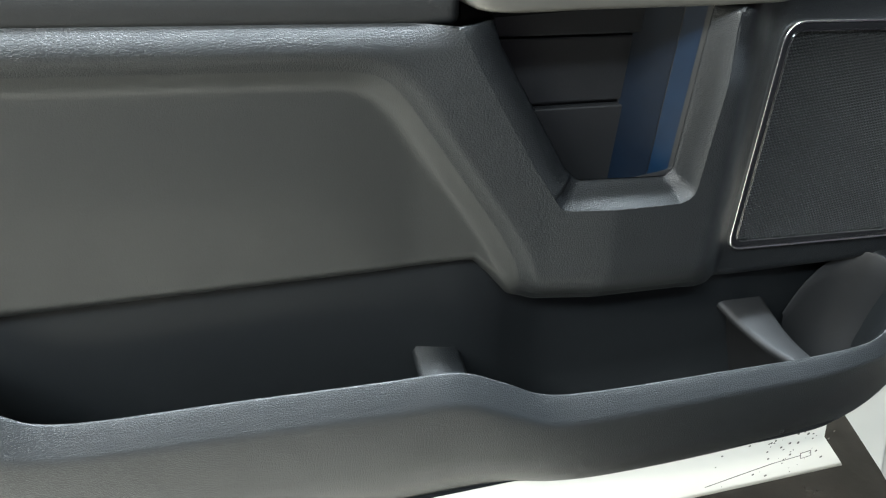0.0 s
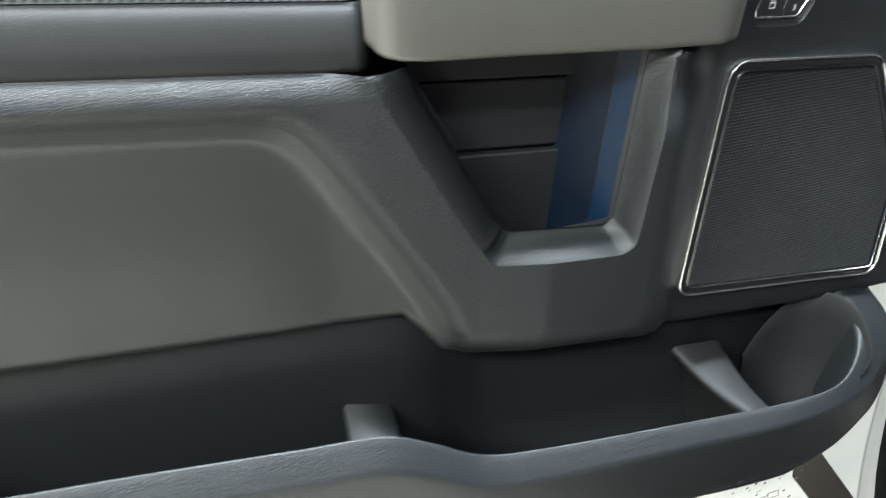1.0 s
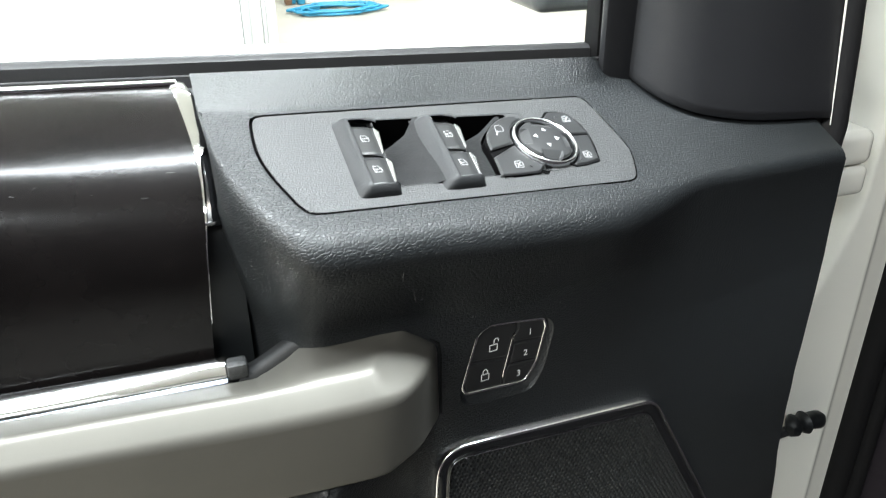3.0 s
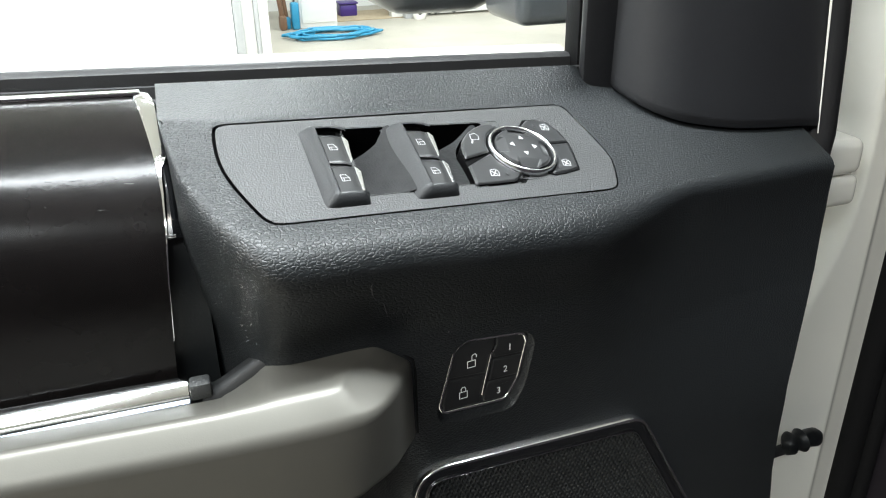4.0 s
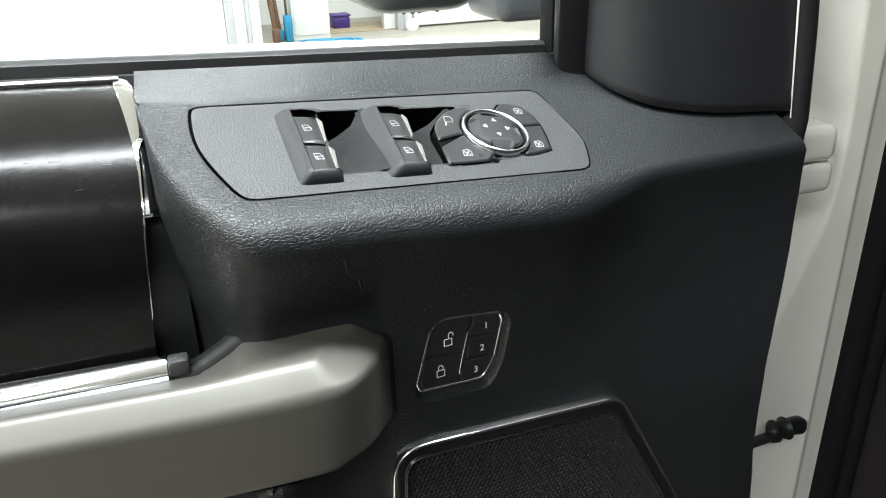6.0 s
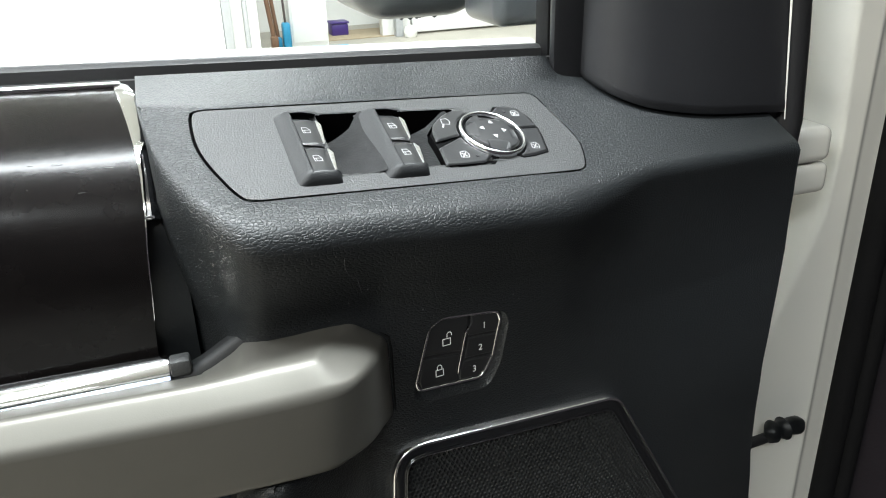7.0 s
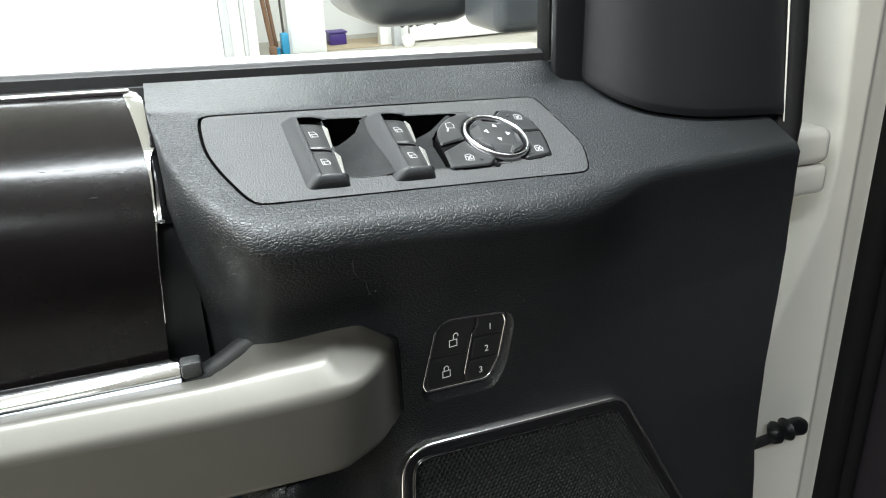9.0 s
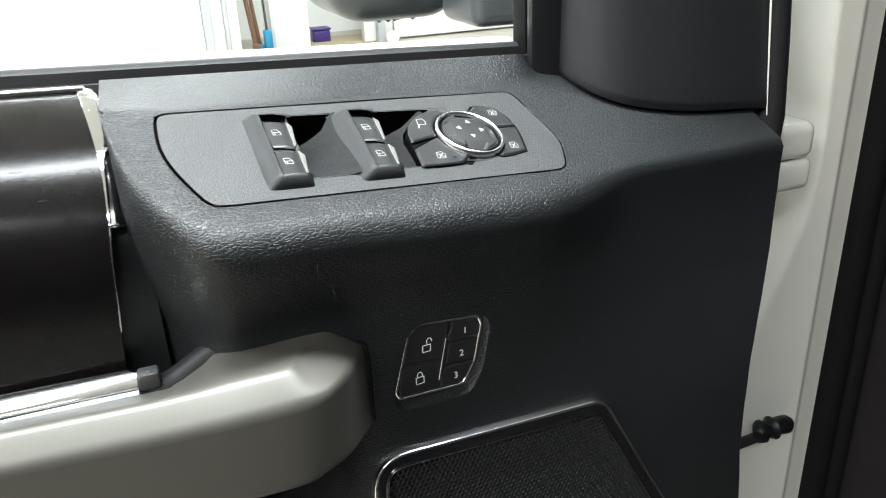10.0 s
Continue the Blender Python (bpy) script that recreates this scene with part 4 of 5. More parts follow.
        def D(U, V):
            return np.maximum.reduce([V - np.interp(U, curve[0], curve[1]), -0.0186 - V, x0 - U, U - (np.interp(V, stop[0], stop[1]) if stop else x1)])
        return height_field(np.arange(x0 - 0.001, x1 + 0.001, 0.0008), np.arange(-0.0192, 0.0306, 0.0008), h, WELL_SHADE, D)

    for cx, flank in ((-0.0447, 0.0072), (0.0005, 0.0090)):
        sw = part("window_switch", hood(cx, flank), panel, "black housing of a pair of window switches")
        part("slot", slab([(cx + 0.0006 + 0.002, 0.0272), (cx + 0.0135, 0.0258), (cx + 0.0110, -0.0205), (cx - 0.0012, -0.0205)], MB, -0.009, 0.0012, GAP_SHADE, 0.0002), sw)
        for back, front in ((0.0202, -0.0006), (-0.0018, -0.0212)):
            lb, lf = 0.08 * back, 0.08 * front

            def top(U, V):
                u = U - cx - 0.08 * V
                return 0.0053 - 0.0012 * np.clip((u - 0.006) / 0.006, 0, 1) ** 2 - 0.0010 * np.clip((V - (back - 0.003)) / 0.003, 0, 1) ** 2 - 0.0006 * np.clip((front + 0.0016 - V) / 0.0016, 0, 1) ** 2

            def keep(U, V):
                u = U - cx - 0.08 * V
                return np.maximum.reduce([0.0009 - u, u - 0.0122, V - back + 0.13 * (u - 0.006), front - V - 0.10 * (u - 0.006)])
            key = part("key", height_field(np.arange(cx - 0.003, cx + 0.0150, 0.0006), np.arange(front - 0.002, back + 0.002, 0.0006), top, KEY_BLACK, keep), sw, "black key with a white window print")
            part("key_side", slab([(cx + 0.0012 + lf, front + 0.0006), (cx + 0.0118 + lf, front - 0.0002), (cx + 0.0118 + lb, back - 0.0012), (cx + 0.0012 + lb, back)], MB, -0.006, 0.0036, KEY_BLACK, 0.0006), sw)
            edge = [(cx + 0.0112 + lf, front + 0.0006), (cx + 0.0126 + lf, front + 0.0016), (cx + 0.0139 + lb, back - 0.0050), (cx + 0.0128 + lb, back - 0.0022), (cx + 0.0116 + lb, back - 0.0018)]
            part("key_edge", slab(edge, MB, 0.001, 0.0048, BRIGHT, 0.0004), sw, "bright chrome key edge")
            c = Vector((cx + 0.0052 + (lb + lf) / 2, (back + front) / 2 + 0.0005))
            k = 0.0018
            outer = [c + Vector(q) * k for q in ((-1, -1.1), (1.0, -1.1), (1.05, 0.0), (0.45, 1.15), (-0.95, 1.15))]
            lines = [stroke(a, b, 0.00022) for a, b in zip(outer, outer[1:] + outer[:1])] + [stroke(c + Vector((-0.95, 0.0)) * k, c + Vector((1.05, 0.0)) * k, 0.00022), stroke(c + Vector((-0.45, -1.1)) * k, c + Vector((-0.45, 0.0)) * k, 0.0002)]
            part("print", bars(lines, MB, 0.00545, ICON), key, "white window symbol")
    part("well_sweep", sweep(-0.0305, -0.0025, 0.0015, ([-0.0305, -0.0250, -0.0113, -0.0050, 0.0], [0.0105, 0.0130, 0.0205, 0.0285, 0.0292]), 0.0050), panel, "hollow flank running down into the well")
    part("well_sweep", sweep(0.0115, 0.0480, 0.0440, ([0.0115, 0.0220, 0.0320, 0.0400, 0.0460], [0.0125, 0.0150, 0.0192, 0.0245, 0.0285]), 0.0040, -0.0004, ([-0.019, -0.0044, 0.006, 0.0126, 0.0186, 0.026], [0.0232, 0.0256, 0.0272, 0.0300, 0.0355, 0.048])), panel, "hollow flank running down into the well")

    # mirror control
    cx, cy = 0.0633, 0.0030

    def arc(r, a0, a1, n=12):
        return [Vector((cx + r * math.cos(radians(a0 + (a1 - a0) * i / n)), cy + r * math.sin(radians(a0 + (a1 - a0) * i / n)))) for i in range(n + 1)]

    control = part("mirror_control", slab(arc(0.0180, 0, 354, 59), MB, -0.006, 0.0016, GAP_SHADE, 0.0004), panel, "round mirror control with chrome ring")
    part("chrome_ring", ring(arc(0.0186, 0, 352.5, 47), arc(0.0168, 0, 352.5, 47), MB, 0.0, 0.0040, BRIGHT, 0.0006), control, "chrome ring")
    def knob_top(U, V):
        x, y = U - cx, V - cy
        r = np.hypot(x, y)
        H = 0.0050 - 0.0009 * (r / 0.0165) ** 2 - 0.0016 * np.clip((r - 0.0143) / 0.0009, 0, 1) ** 2
        for k in range(4):
            w = radians(90 * k - 14)
            s, e = x * math.cos(w) + y * math.sin(w), np.abs(-x * math.sin(w) + y * math.cos(w))
            H = H - np.maximum(0, np.minimum((s - 0.0094) * 0.42, (0.0062 - e) * 0.9))
        return H

    span = np.arange(-0.0172, 0.0173, 0.0004)
    part("knob", height_field(cx + span, cy + span, knob_top, KNOB, lambda U, V: np.hypot(U - cx, V - cy) - 0.0152, angle=13), control, "black four-way mirror knob")
    tri = []
    for a in (0, 90, 180, 270):
        d = Vector((math.cos(radians(a - 14)), math.sin(radians(a - 14))))
        e = Vector((-d.y, d.x))
        c = Vector((cx - 0.0006, cy)) + d * 0.0062
        tri.append([c + Vector((0, 0.0016)), c + Vector((-0.0015, -0.0009)), c + Vector((0.0013, -0.0012))])
        if a in (180, 0):
            f = 1 if a == 0 else -1
            tri[-1] = [c + Vector((0.0017 * f, 0)), c + Vector((-0.0009 * f, 0.0016)), c + Vector((-0.0009 * f, -0.0016))]
        if a == 270:
            tri[-1] = [c + Vector((0, -0.0016)), c + Vector((0.0015, 0.0009)), c + Vector((-0.0013, 0.0012))]
    part("print", bars([t if (t[1] - t[0]).cross(t[2] - t[0]) > 0 else t[::-1] for t in tri], MB, 0.0054, ICON), control, "white arrows")
    left_out = mm((56.5, 26.0), (50.0, 25.6), (44.0, 23.2), (37.4, 18.6), (31.5, 12.6), (28.6, 6.0), (27.6, 0.0), (26.9, -4.4))
    low_out = mm((26.6, -5.6), (25.4, -12.0), (24.2, -19.0), (36.0, -19.4), (48.2, -18.8), (51.5, -16.0))
    right_up = mm((75.5, 24.4), (79.0, 28.2), (87.0, 28.2), (92.5, 25.8), (95.8, 17.5), (96.2, 8.4))
    right_low = mm((96.1, 7.2), (94.5, 0.0), (90.2, -13.0), (81.0, -15.2), (73.5, -15.8))
    for points, close, high in ((left_out, mm((43.0, 3.6), (60.0, 8.0)), 0.0024), (low_out, mm((56.0, -12.5), (60.0, 2.0), (43.0, 2.4)), 0.0022), (right_up, mm((78.0, 8.4), (70.0, 20.0)), 0.0016), (right_low, mm((70.0, -10.0), (76.0, 7.2)), 0.0016)):
        shape = convex(points + close, 0.0002)

        def edge_d(U, V):
            return np.maximum(shape(U, V), 0.0196 - np.hypot(U - cx, V - cy))

        def key_h(U, V):
            return high - 0.0011 * np.clip(1 + edge_d(U, V) / 0.0009, 0, 1) ** 2
        us, vs = [q[0] for q in points + close], [q[1] for q in points + close]
        part("mirror_button", height_field(np.arange(min(us) - 0.001, max(us) + 0.001, 0.0005), np.arange(min(vs) - 0.001, max(vs) + 0.001, 0.0005), key_h, KEY_BLACK, edge_d), panel, "black mirror button with a white print")
    base = mm((26.2, -20.0), (53.0, -20.0), (66.0, -8.0), (66.0, 22.0), (57.0, 26.6), (49.0, 26.0), (37.0, 19.0), (28.0, 7.0))
    part("button_base", slab([Vector(q) for q in base], MB, -0.012, 0.0004, GAP_SHADE, 0.0001), panel)
    gap = mm((74.7, 25.0), (78.6, 29.0), (87.2, 29.0), (93.2, 26.4), (96.7, 17.6), (97.0, 7.6), (95.3, -0.4), (90.8, -13.8), (81.0, -16.0), (73.0, -16.6), (66.0, -12.0), (66.0, 20.0))
    # Flat sheet above the plate that draws the shaded gap round the buttons.
    part("button_gap", slab([Vector(q) for q in gap][::-1], MB, -0.002, 0.0007, GAP_SHADE, 0.0001), panel)
    for (x, y), led in (((40.3, 14.9), None), ((37.6, -13.1), (44.6, -14.2)), ((88.2, 20.4), (82.4, 22.8)), ((84.3, -9.2), (78.2, -11.8))):
        c, k = Vector((x, y)) / 1000, 0.0027
        pts = [c + Vector(p) * k for p in ((-1, -0.6), (-0.6, 0.9), (0.6, 1.1), (1, 0.3), (0.6, -0.8))]
        lines = [stroke(a, b, 0.00026) for a, b in zip(pts, pts[1:] + pts[:1])]
        if led:
            lines.append(stroke(c + Vector((-0.5, -0.5)) * k, c + Vector((0.5, 0.6)) * k, 0.0004))
            lines.append(stroke(c + Vector((-0.4, 0.5)) * k, c + Vector((0.4, -0.4)) * k, 0.0004))
        else:
            lines.append(stroke(c + Vector((-0.8, -0.8)) * k, c + Vector((-1.3, -1.6)) * k, 0.0007))
        part("print", bars(lines, MB, 0.00255 if x < 60 else 0.00175, ICON), panel, "white symbol")
        if led:
            part("indicator", slab([Vector((led[0] / 1000 + 0.0010 * math.cos(a), led[1] / 1000 + 0.0010 * math.sin(a))) for a in np.linspace(0, 5.6, 9)], MB, 0.0, 0.0026 if x < 60 else 0.0019, RUBBER, 0.0002), panel)


# Darker than the housing it runs on from: well shade in the colour.
WELL_SHADE = material("shaded_well_plastic", (0.0050, 0.0053, 0.0058), 0.6, grain=0.4, grain_size=0.0012, kind="fine", mottled=0.3, mottle_size=0.006, spec=0.2)
KNOB = material("mirror_knob_plastic", (0.014, 0.0145, 0.0152), 0.48, grain=0.05, grain_size=0.001, kind="fine", spec=0.35)
KEY_BLACK_GRAIN = material("switch_housing_plastic", (0.0105, 0.0112, 0.0122), 0.52, grain=0.4, grain_size=0.0009, kind="fine", spec=0.32)
switch_panel()


def lint_and_dust():
    line = [(0.3749, 1.1724), (0.3756, 1.1663), (0.3778, 1.1616), (0.3814, 1.1581), (0.3829, 1.1531), (0.3845, 1.1472)]
    pts = [(x, float(face_y(np.array(x), np.array(z))) - 0.0003, z) for x, z in line]
    part("lint_hair", tube([Vector(p) for p in spline(pts, 24)], 0.00013, LINT, 5), door, "pale hair stuck to the trim")
    rnd = random.Random(12)
    verts, faces = [], []
    for k in range(34):
        x, z = rnd.uniform(0.36, 0.66), rnd.uniform(1.06, 1.15)
        if k == 0:
            x, z = 0.4724, 1.1187
        r = rnd.uniform(0.00015, 0.0004)
        y = float(face_y(np.array(x), np.array(z))) - 0.0002
        n = len(verts)
        verts += [(x - r, y, z - r), (x + r, y, z - 0.6 * r), (x + 0.5 * r, y, z + r * 1.6), (x - r, y, z + r)]
        faces.append((n, n + 1, n + 2, n + 3))
    tagged(part("dust_specks", mesh_of("dust", verts, faces, LINT, smooth=False), door, "tiny pale dust specks"), kind="stuff")


lint_and_dust()


def scuffs():
    """Hairline scratches along the veneer's bulge."""
    prof = spline(VENEER, 60)
    rnd = random.Random(21)
    verts, faces = [], []
    for _ in range(16):
        i, x = rnd.randint(20, 27), rnd.uniform(0.185, 0.285)
        run, drop, w = rnd.uniform(0.001, 0.005), rnd.uniform(-0.0025, 0.0025), rnd.uniform(0.00006, 0.00013)
        d = (prof[i + 1] - prof[i - 1]) / np.linalg.norm(prof[i + 1] - prof[i - 1])
        lift = 0.009 * ((0.29 - x) / 0.115) ** 2 * min(1.0, max(0.0, (1.229 - prof[i][1]) / 0.02))
        x = x + bow(i / 59) * (x - 0.176) / 0.1145
        y, z = prof[i][0] + d[1] * 0.0004, prof[i][1] - d[0] * 0.0004 - 0.04 * (x - 0.29) + lift
        n = len(verts)
        verts += [(x, y + d[0] * w, z + d[1] * w), (x, y - d[0] * w, z - d[1] * w), (x + run, y - d[0] * w, z - d[1] * w + drop - 0.04 * run), (x + run, y + d[0] * w, z + d[1] * w + drop - 0.04 * run)]
        faces.append((n, n + 1, n + 2, n + 3))
    tagged(part("scuffs", mesh_of("scuffs", verts, faces, SCUFF, smooth=False), door, "fine pale scuffs on the veneer"), kind="stuff")


scuffs()

# ---- lock and memory buttons, speaker: on the trim's flat face ----
UX = Vector((1, 0.12, 0)).normalized()
UN = UX.cross(Vector((0, 0, 1)))


def face_plane(y0, lean=0.0):
    """The trim's face, at y0 at the speaker's middle height, leaning back by that share."""
    return Matrix(((UX.x, 0, UN.x, 0.38), (UX.y, lean, UN.y, y0 - lean * 0.93), (0, 1, 0, 0), (0, 0, 0, 1)))


def glyphs(text, size, m, at, h):
    c = bpy.data.curves.new("digits", "FONT")
    c.body, c.size, c.align_x, c.align_y = text, size, "CENTER", "CENTER"
    ob = bpy.data.objects.new("digits", c)
    scene.collection.objects.link(ob)
    me = bpy.data.meshes.new_from_object(ob.evaluated_get(bpy.context.evaluated_depsgraph_get()))
    bpy.data.objects.remove(ob)
    me.transform(m @ Matrix.Translation((at[0], at[1], h)))
    me.materials.clear()
    me.materials.append(ICON_BRIGHT)
    return me


def lock_buttons():
    m = face_plane(0.5124)
    th = thing("lock_button_panel", m @ Vector((0.057, 1.076, 0)), "black door-lock and seat-memory button panel with chrome edge", "button panel")
    o = LOCK_LINE
    rim = []
    for p, q in zip(lock_rim(o), inset(o, -0.0004)):
        x, z = 0.38 + 0.993 * p.x, p.y
        a = Vector((x, float(face_y(np.array(x), np.array(z))), z))
        b = m @ Vector((q.x, q.y, 0.0006))
        rim.append([a + (b - a) * t + Vector((0, 0.0009 * (1 - (2 * t - 1) ** 2) * (1 - 2 * t), 0)) for t in (0, 0.12, 0.25, 0.5, 0.75, 0.9, 1)] + [m @ Vector((q.x, q.y, -0.003))])
    part("recess", grid(rim + rim[:1], GRAIN), th, "grained sloping edge of the recess")
    bead = [m @ Vector((p.x, p.y, 0.0020)) for p in inset(o, 0.0006)]
    part("chrome_frame", tube(bead + bead[:1], 0.0010, POLISHED, 12, False), th, "thin chrome frame")
    part("base", slab(inset(o, 0.0004), m, -0.003, 0.0012, RUBBER, 0.0002), th)
    unlock = [(0.0475, 1.1182), (0.0630, 1.1160), (0.0632, 1.1105), (0.0606, 1.1065), (0.0582, 1.0958), (0.0362, 1.0985), (0.0408, 1.1148)]
    lock = [(0.0360, 1.0968), (0.0578, 1.0940), (0.0555, 1.0850), (0.0556, 1.0780), (0.0345, 1.0795), (0.0332, 1.0838)]
    one = [(0.0646, 1.1158), (0.0790, 1.1136), (0.0820, 1.1090), (0.0806, 1.1020), (0.0630, 1.1036), (0.0620, 1.1066), (0.0646, 1.1105)]
    two = [(0.0626, 1.1022), (0.0803, 1.1006), (0.0778, 1.0894), (0.0602, 1.0905)]
    three = [(0.0599, 1.0892), (0.0774, 1.0880), (0.0705, 1.0770), (0.0572, 1.0779), (0.0572, 1.0845)]
    for key, lab in ((unlock, "black unlock button"), (lock, "black lock button"), (one, ""), (two, ""), (three, "")):
        part("button", slab(round_poly(key, 0.0011, 3), m, -0.001, 0.0022, KEY_BLACK, 0.0007), th, lab or "black memory button")
    part("divider", tube([m @ Vector((x, z, 0.0020)) for x, z in ((0.0630, 1.1088), (0.0613, 1.1062), (0.0590, 1.0958), (0.0567, 1.0855), (0.0563, 1.0828))], 0.0007, POLISHED, 10), th, "thin chrome divider")
    for text, at in (("1", (0.0722, 1.1075)), ("2", (0.0698, 1.0948)), ("3", (0.0660, 1.0825))):
        part("numeral", glyphs(text, 0.0054, m, at, 0.0024), th, "white numeral")
    for c, opened in ((Vector((0.0498, 1.1050)), True), (Vector((0.0452, 1.0875)), False)):
        w, hh = 0.0022, 0.0019
        q = [c + Vector(p) for p in ((-w, -hh * 1.6), (w, -hh * 1.6), (w, hh * 0.4), (-w, hh * 0.4))]
        lines = [stroke(a, b, 0.00045) for a, b in zip(q, q[1:] + q[:1])]
        lift = 0.0007 if opened else 0.0
        s = Vector((0.0016 if opened else 0.0, lift))
        top = [c + s + Vector(p) for p in ((-w * 0.6, hh * 0.4), (-w * 0.6, hh * 1.4), (-w * 0.25, hh * 1.9), (w * 0.25, hh * 1.9), (w * 0.6, hh * 1.4), (w * 0.6, hh * (0.9 if opened else 0.4)))]
        lines += [stroke(a, b, 0.00045) for a, b in zip(top, top[1:])]
        part("print", bars(lines, m, 0.0024, ICON_BRIGHT), th, "white padlock symbol")


lock_buttons()


def speaker():
    m = face_plane(0.4995, 0.04)
    th = thing("speaker_grille", m @ Vector((0.11, 0.813, 0)), "black perforated speaker grille with bright frame", "speaker grille")
    o = SPEAKER_LINE
    o1, o2, o3 = inset(o, 0.0022), inset(o, 0.0081), inset(o, 0.0088)
    part("chrome_line", ring(o, o1, m, -0.006, 0.0030, POLISHED, 0.0008), th, "polished frame line")
    part("frame", ring(o1, o3, m, -0.006, 0.0022, DARK_CHROME, 0.0012, drop=0.0), th, "gloss black inner frame")
    part("inner_line", ring(o2, o3, m, -0.004, 0.0026, CHROME, 0.0006), th, "thin bright inner line")
    part("backing", slab(inset(o, 0.006), m, -0.010, -0.0052, SEAL, 0.0004), th)
    # perforated sheet: six-sided rings round each hole
    pitch = 0.0031
    keep = convex([tuple(p) for p in inset(o, 0.0085)[::3]], 0.0005)
    pts = []
    row, v = 0, 0.810
    while v < 1.06:
        u = 0.0 + (pitch / 2 if row % 2 else 0)
        while u < 0.235:
            pts.append((u, v))
            u += pitch
        v += pitch * 0.866
        row += 1
    arr = np.array(pts)
    pts = arr[keep(arr[:, 0], arr[:, 1]) < 0.0022]
    verts, faces = [], []
    for u, v in pts:
        base = len(verts)
        for r, h in ((pitch / math.sqrt(3), -0.0008), (pitch * 0.47, -0.0006), (pitch * 0.385, -0.0012), (pitch * 0.36, -0.0034)):
            for k in range(6):
                w = radians(30 + 60 * k)
                verts.append(m @ Vector((u + r * math.cos(w), v + r * math.sin(w), h)))
        for q in range(3):
            for k in range(6):
                a = (k + 1) % 6
                faces.append((base + q * 6 + k, base + q * 6 + a, base + q * 6 + 6 + a, base + q * 6 + 6 + k))
    tagged(part("perforated_sheet", mesh_of("g", verts, faces, PERF, smooth=False), th, "black perforated sheet"), kind="stuff")


speaker()


# ---- window, sill, mirror cover, door shell ----
def window_and_shell():
    part("window_glass", block((-0.46, 0.6525, 1.20), (0.5475, 0.6565, 1.78), GLASS), door, "clear window glass").visible_shadow = False
    seal = []
    for x in np.linspace(-0.46, 0.547, 30):
        z0 = sill_z(x)
        seal.append([(x, y, z0 + dz) for y, dz in ((0.6290, -0.020), (0.6295, -0.012), (0.6370, -0.010), (0.6380, -0.0040), (0.6395, -0.0035), (0.6400, -0.012), (0.6425, -0.012), (0.6430, 0.0022), (0.6460, 0.0042), (0.6515, 0.0042), (0.6520, -0.02))])
    part("inner_belt_seal", grid(seal, BELT, angle=40, flip=True), door, "black rubber belt seal")
    outer = []
    for x in np.linspace(-0.46, 0.547, 20):
        z0 = sill_z(x)
        outer.append([(x, y, z0 + dz) for y, dz in ((0.6575, -0.02), (0.6580, 0.0030), (0.6640, 0.0052), (0.6720, 0.0048), (0.6760, 0.0), (0.72, -0.03))])
    part("outer_belt", grid(outer, WHITE_PAINT, angle=40, flip=True), door, "white painted outer belt line")
    # front window channel and mirror cover
    part("window_channel", block((0.5440, 0.6345, 1.21), (0.5520, 0.6520, 1.80), SEAL, 0.001), door, "black window channel")
    part("channel_cover", block((0.5430, 0.624, 1.19), (0.5660, 0.632, 1.80), SAIL_BLACK, 0.003), door)
    foot = [(0.561, 0.634), (0.5635, 0.620), (0.5715, 0.605), (0.5835, 0.5955), (0.600, 0.5905), (0.630, 0.5895), (0.66, 0.593), (0.69, 0.598), (0.7085, 0.6005)]
    line = spline([(*p, 0) for p in foot], 40)
    rows = []
    for x, y, _ in line:
        z0 = top_z(x, y)
        rows.append([(x, y + 0.007, z0 - 0.01), (x, y + 0.007, z0 + 0.0026), (x, y + 0.0008, z0 + 0.0028), (x, y, z0 + 0.0042), (x, y + 0.0002, z0 + 0.009)] + [(x - 0.03 * (z - z0) * 0.3, y + 0.10 * (z - z0), z) for z in np.linspace(z0 + 0.02, 1.75, 14)])
    part("mirror_cover", grid(rows, SAIL_BLACK, angle=40), door, "smooth black plastic mirror cover")
    part("cover_edge", tube([(0.7085, 0.600, 1.170), (0.7045, 0.606, 1.255), (0.694, 0.655, 1.75)], [0.0004, 0.0008, 0.0010], WHITE_PAINT, 6), door, "thin pale edge")
    part("front_seal", tube([(0.7120, 0.606, 1.10), (0.7190, 0.612, 1.165), (0.7185, 0.618, 1.22), (0.7175, 0.624, 1.27), (0.708, 0.672, 1.76)], [0.009, 0.0125, 0.0135, 0.014, 0.014], RUBBER, 14), door, "black rubber seal along the door's front edge")
    # painted shell
    shell = part("door_shell", block((-0.46, 0.600, 0.435), (0.664, 0.72, 1.19), WHITE_PAINT, 0.01, 3), door, "white painted door shell")
    LOWER_END = [0.016, 0.006, -0.034, -0.05, -0.05]
    lower = []
    for x in np.linspace(-0.46, 0.66, 24):
        r = np.interp(x, [0.60, 0.66], [0.0, 1.0])
        lower.append([(x + r * float(np.interp(z, [0.43, 0.445, 0.50, 0.62, 0.70], LOWER_END)), y, z) for y, z in ((0.552, 0.70), (0.548, 0.62), (0.544, 0.545), (0.5425, 0.50), (0.541, 0.445), (0.543, 0.433), (0.550, 0.430), (0.60, 0.432))])
    part("lower_panel", grid(lower, WHITE_PAINT, flip=True), shell, "white painted lower panel, spotted with dirt")
    rnd = random.Random(4)
    verts, faces = [], []
    for _ in range(46):
        cx, cz, r = rnd.gauss(0.575, 0.05), rnd.uniform(0.445, 0.52), rnd.uniform(0.0006, 0.0022)
        if cx > 0.64:
            continue
        base = len(verts)
        n = 8
        for k in range(n):
            a = 2 * math.pi * k / n
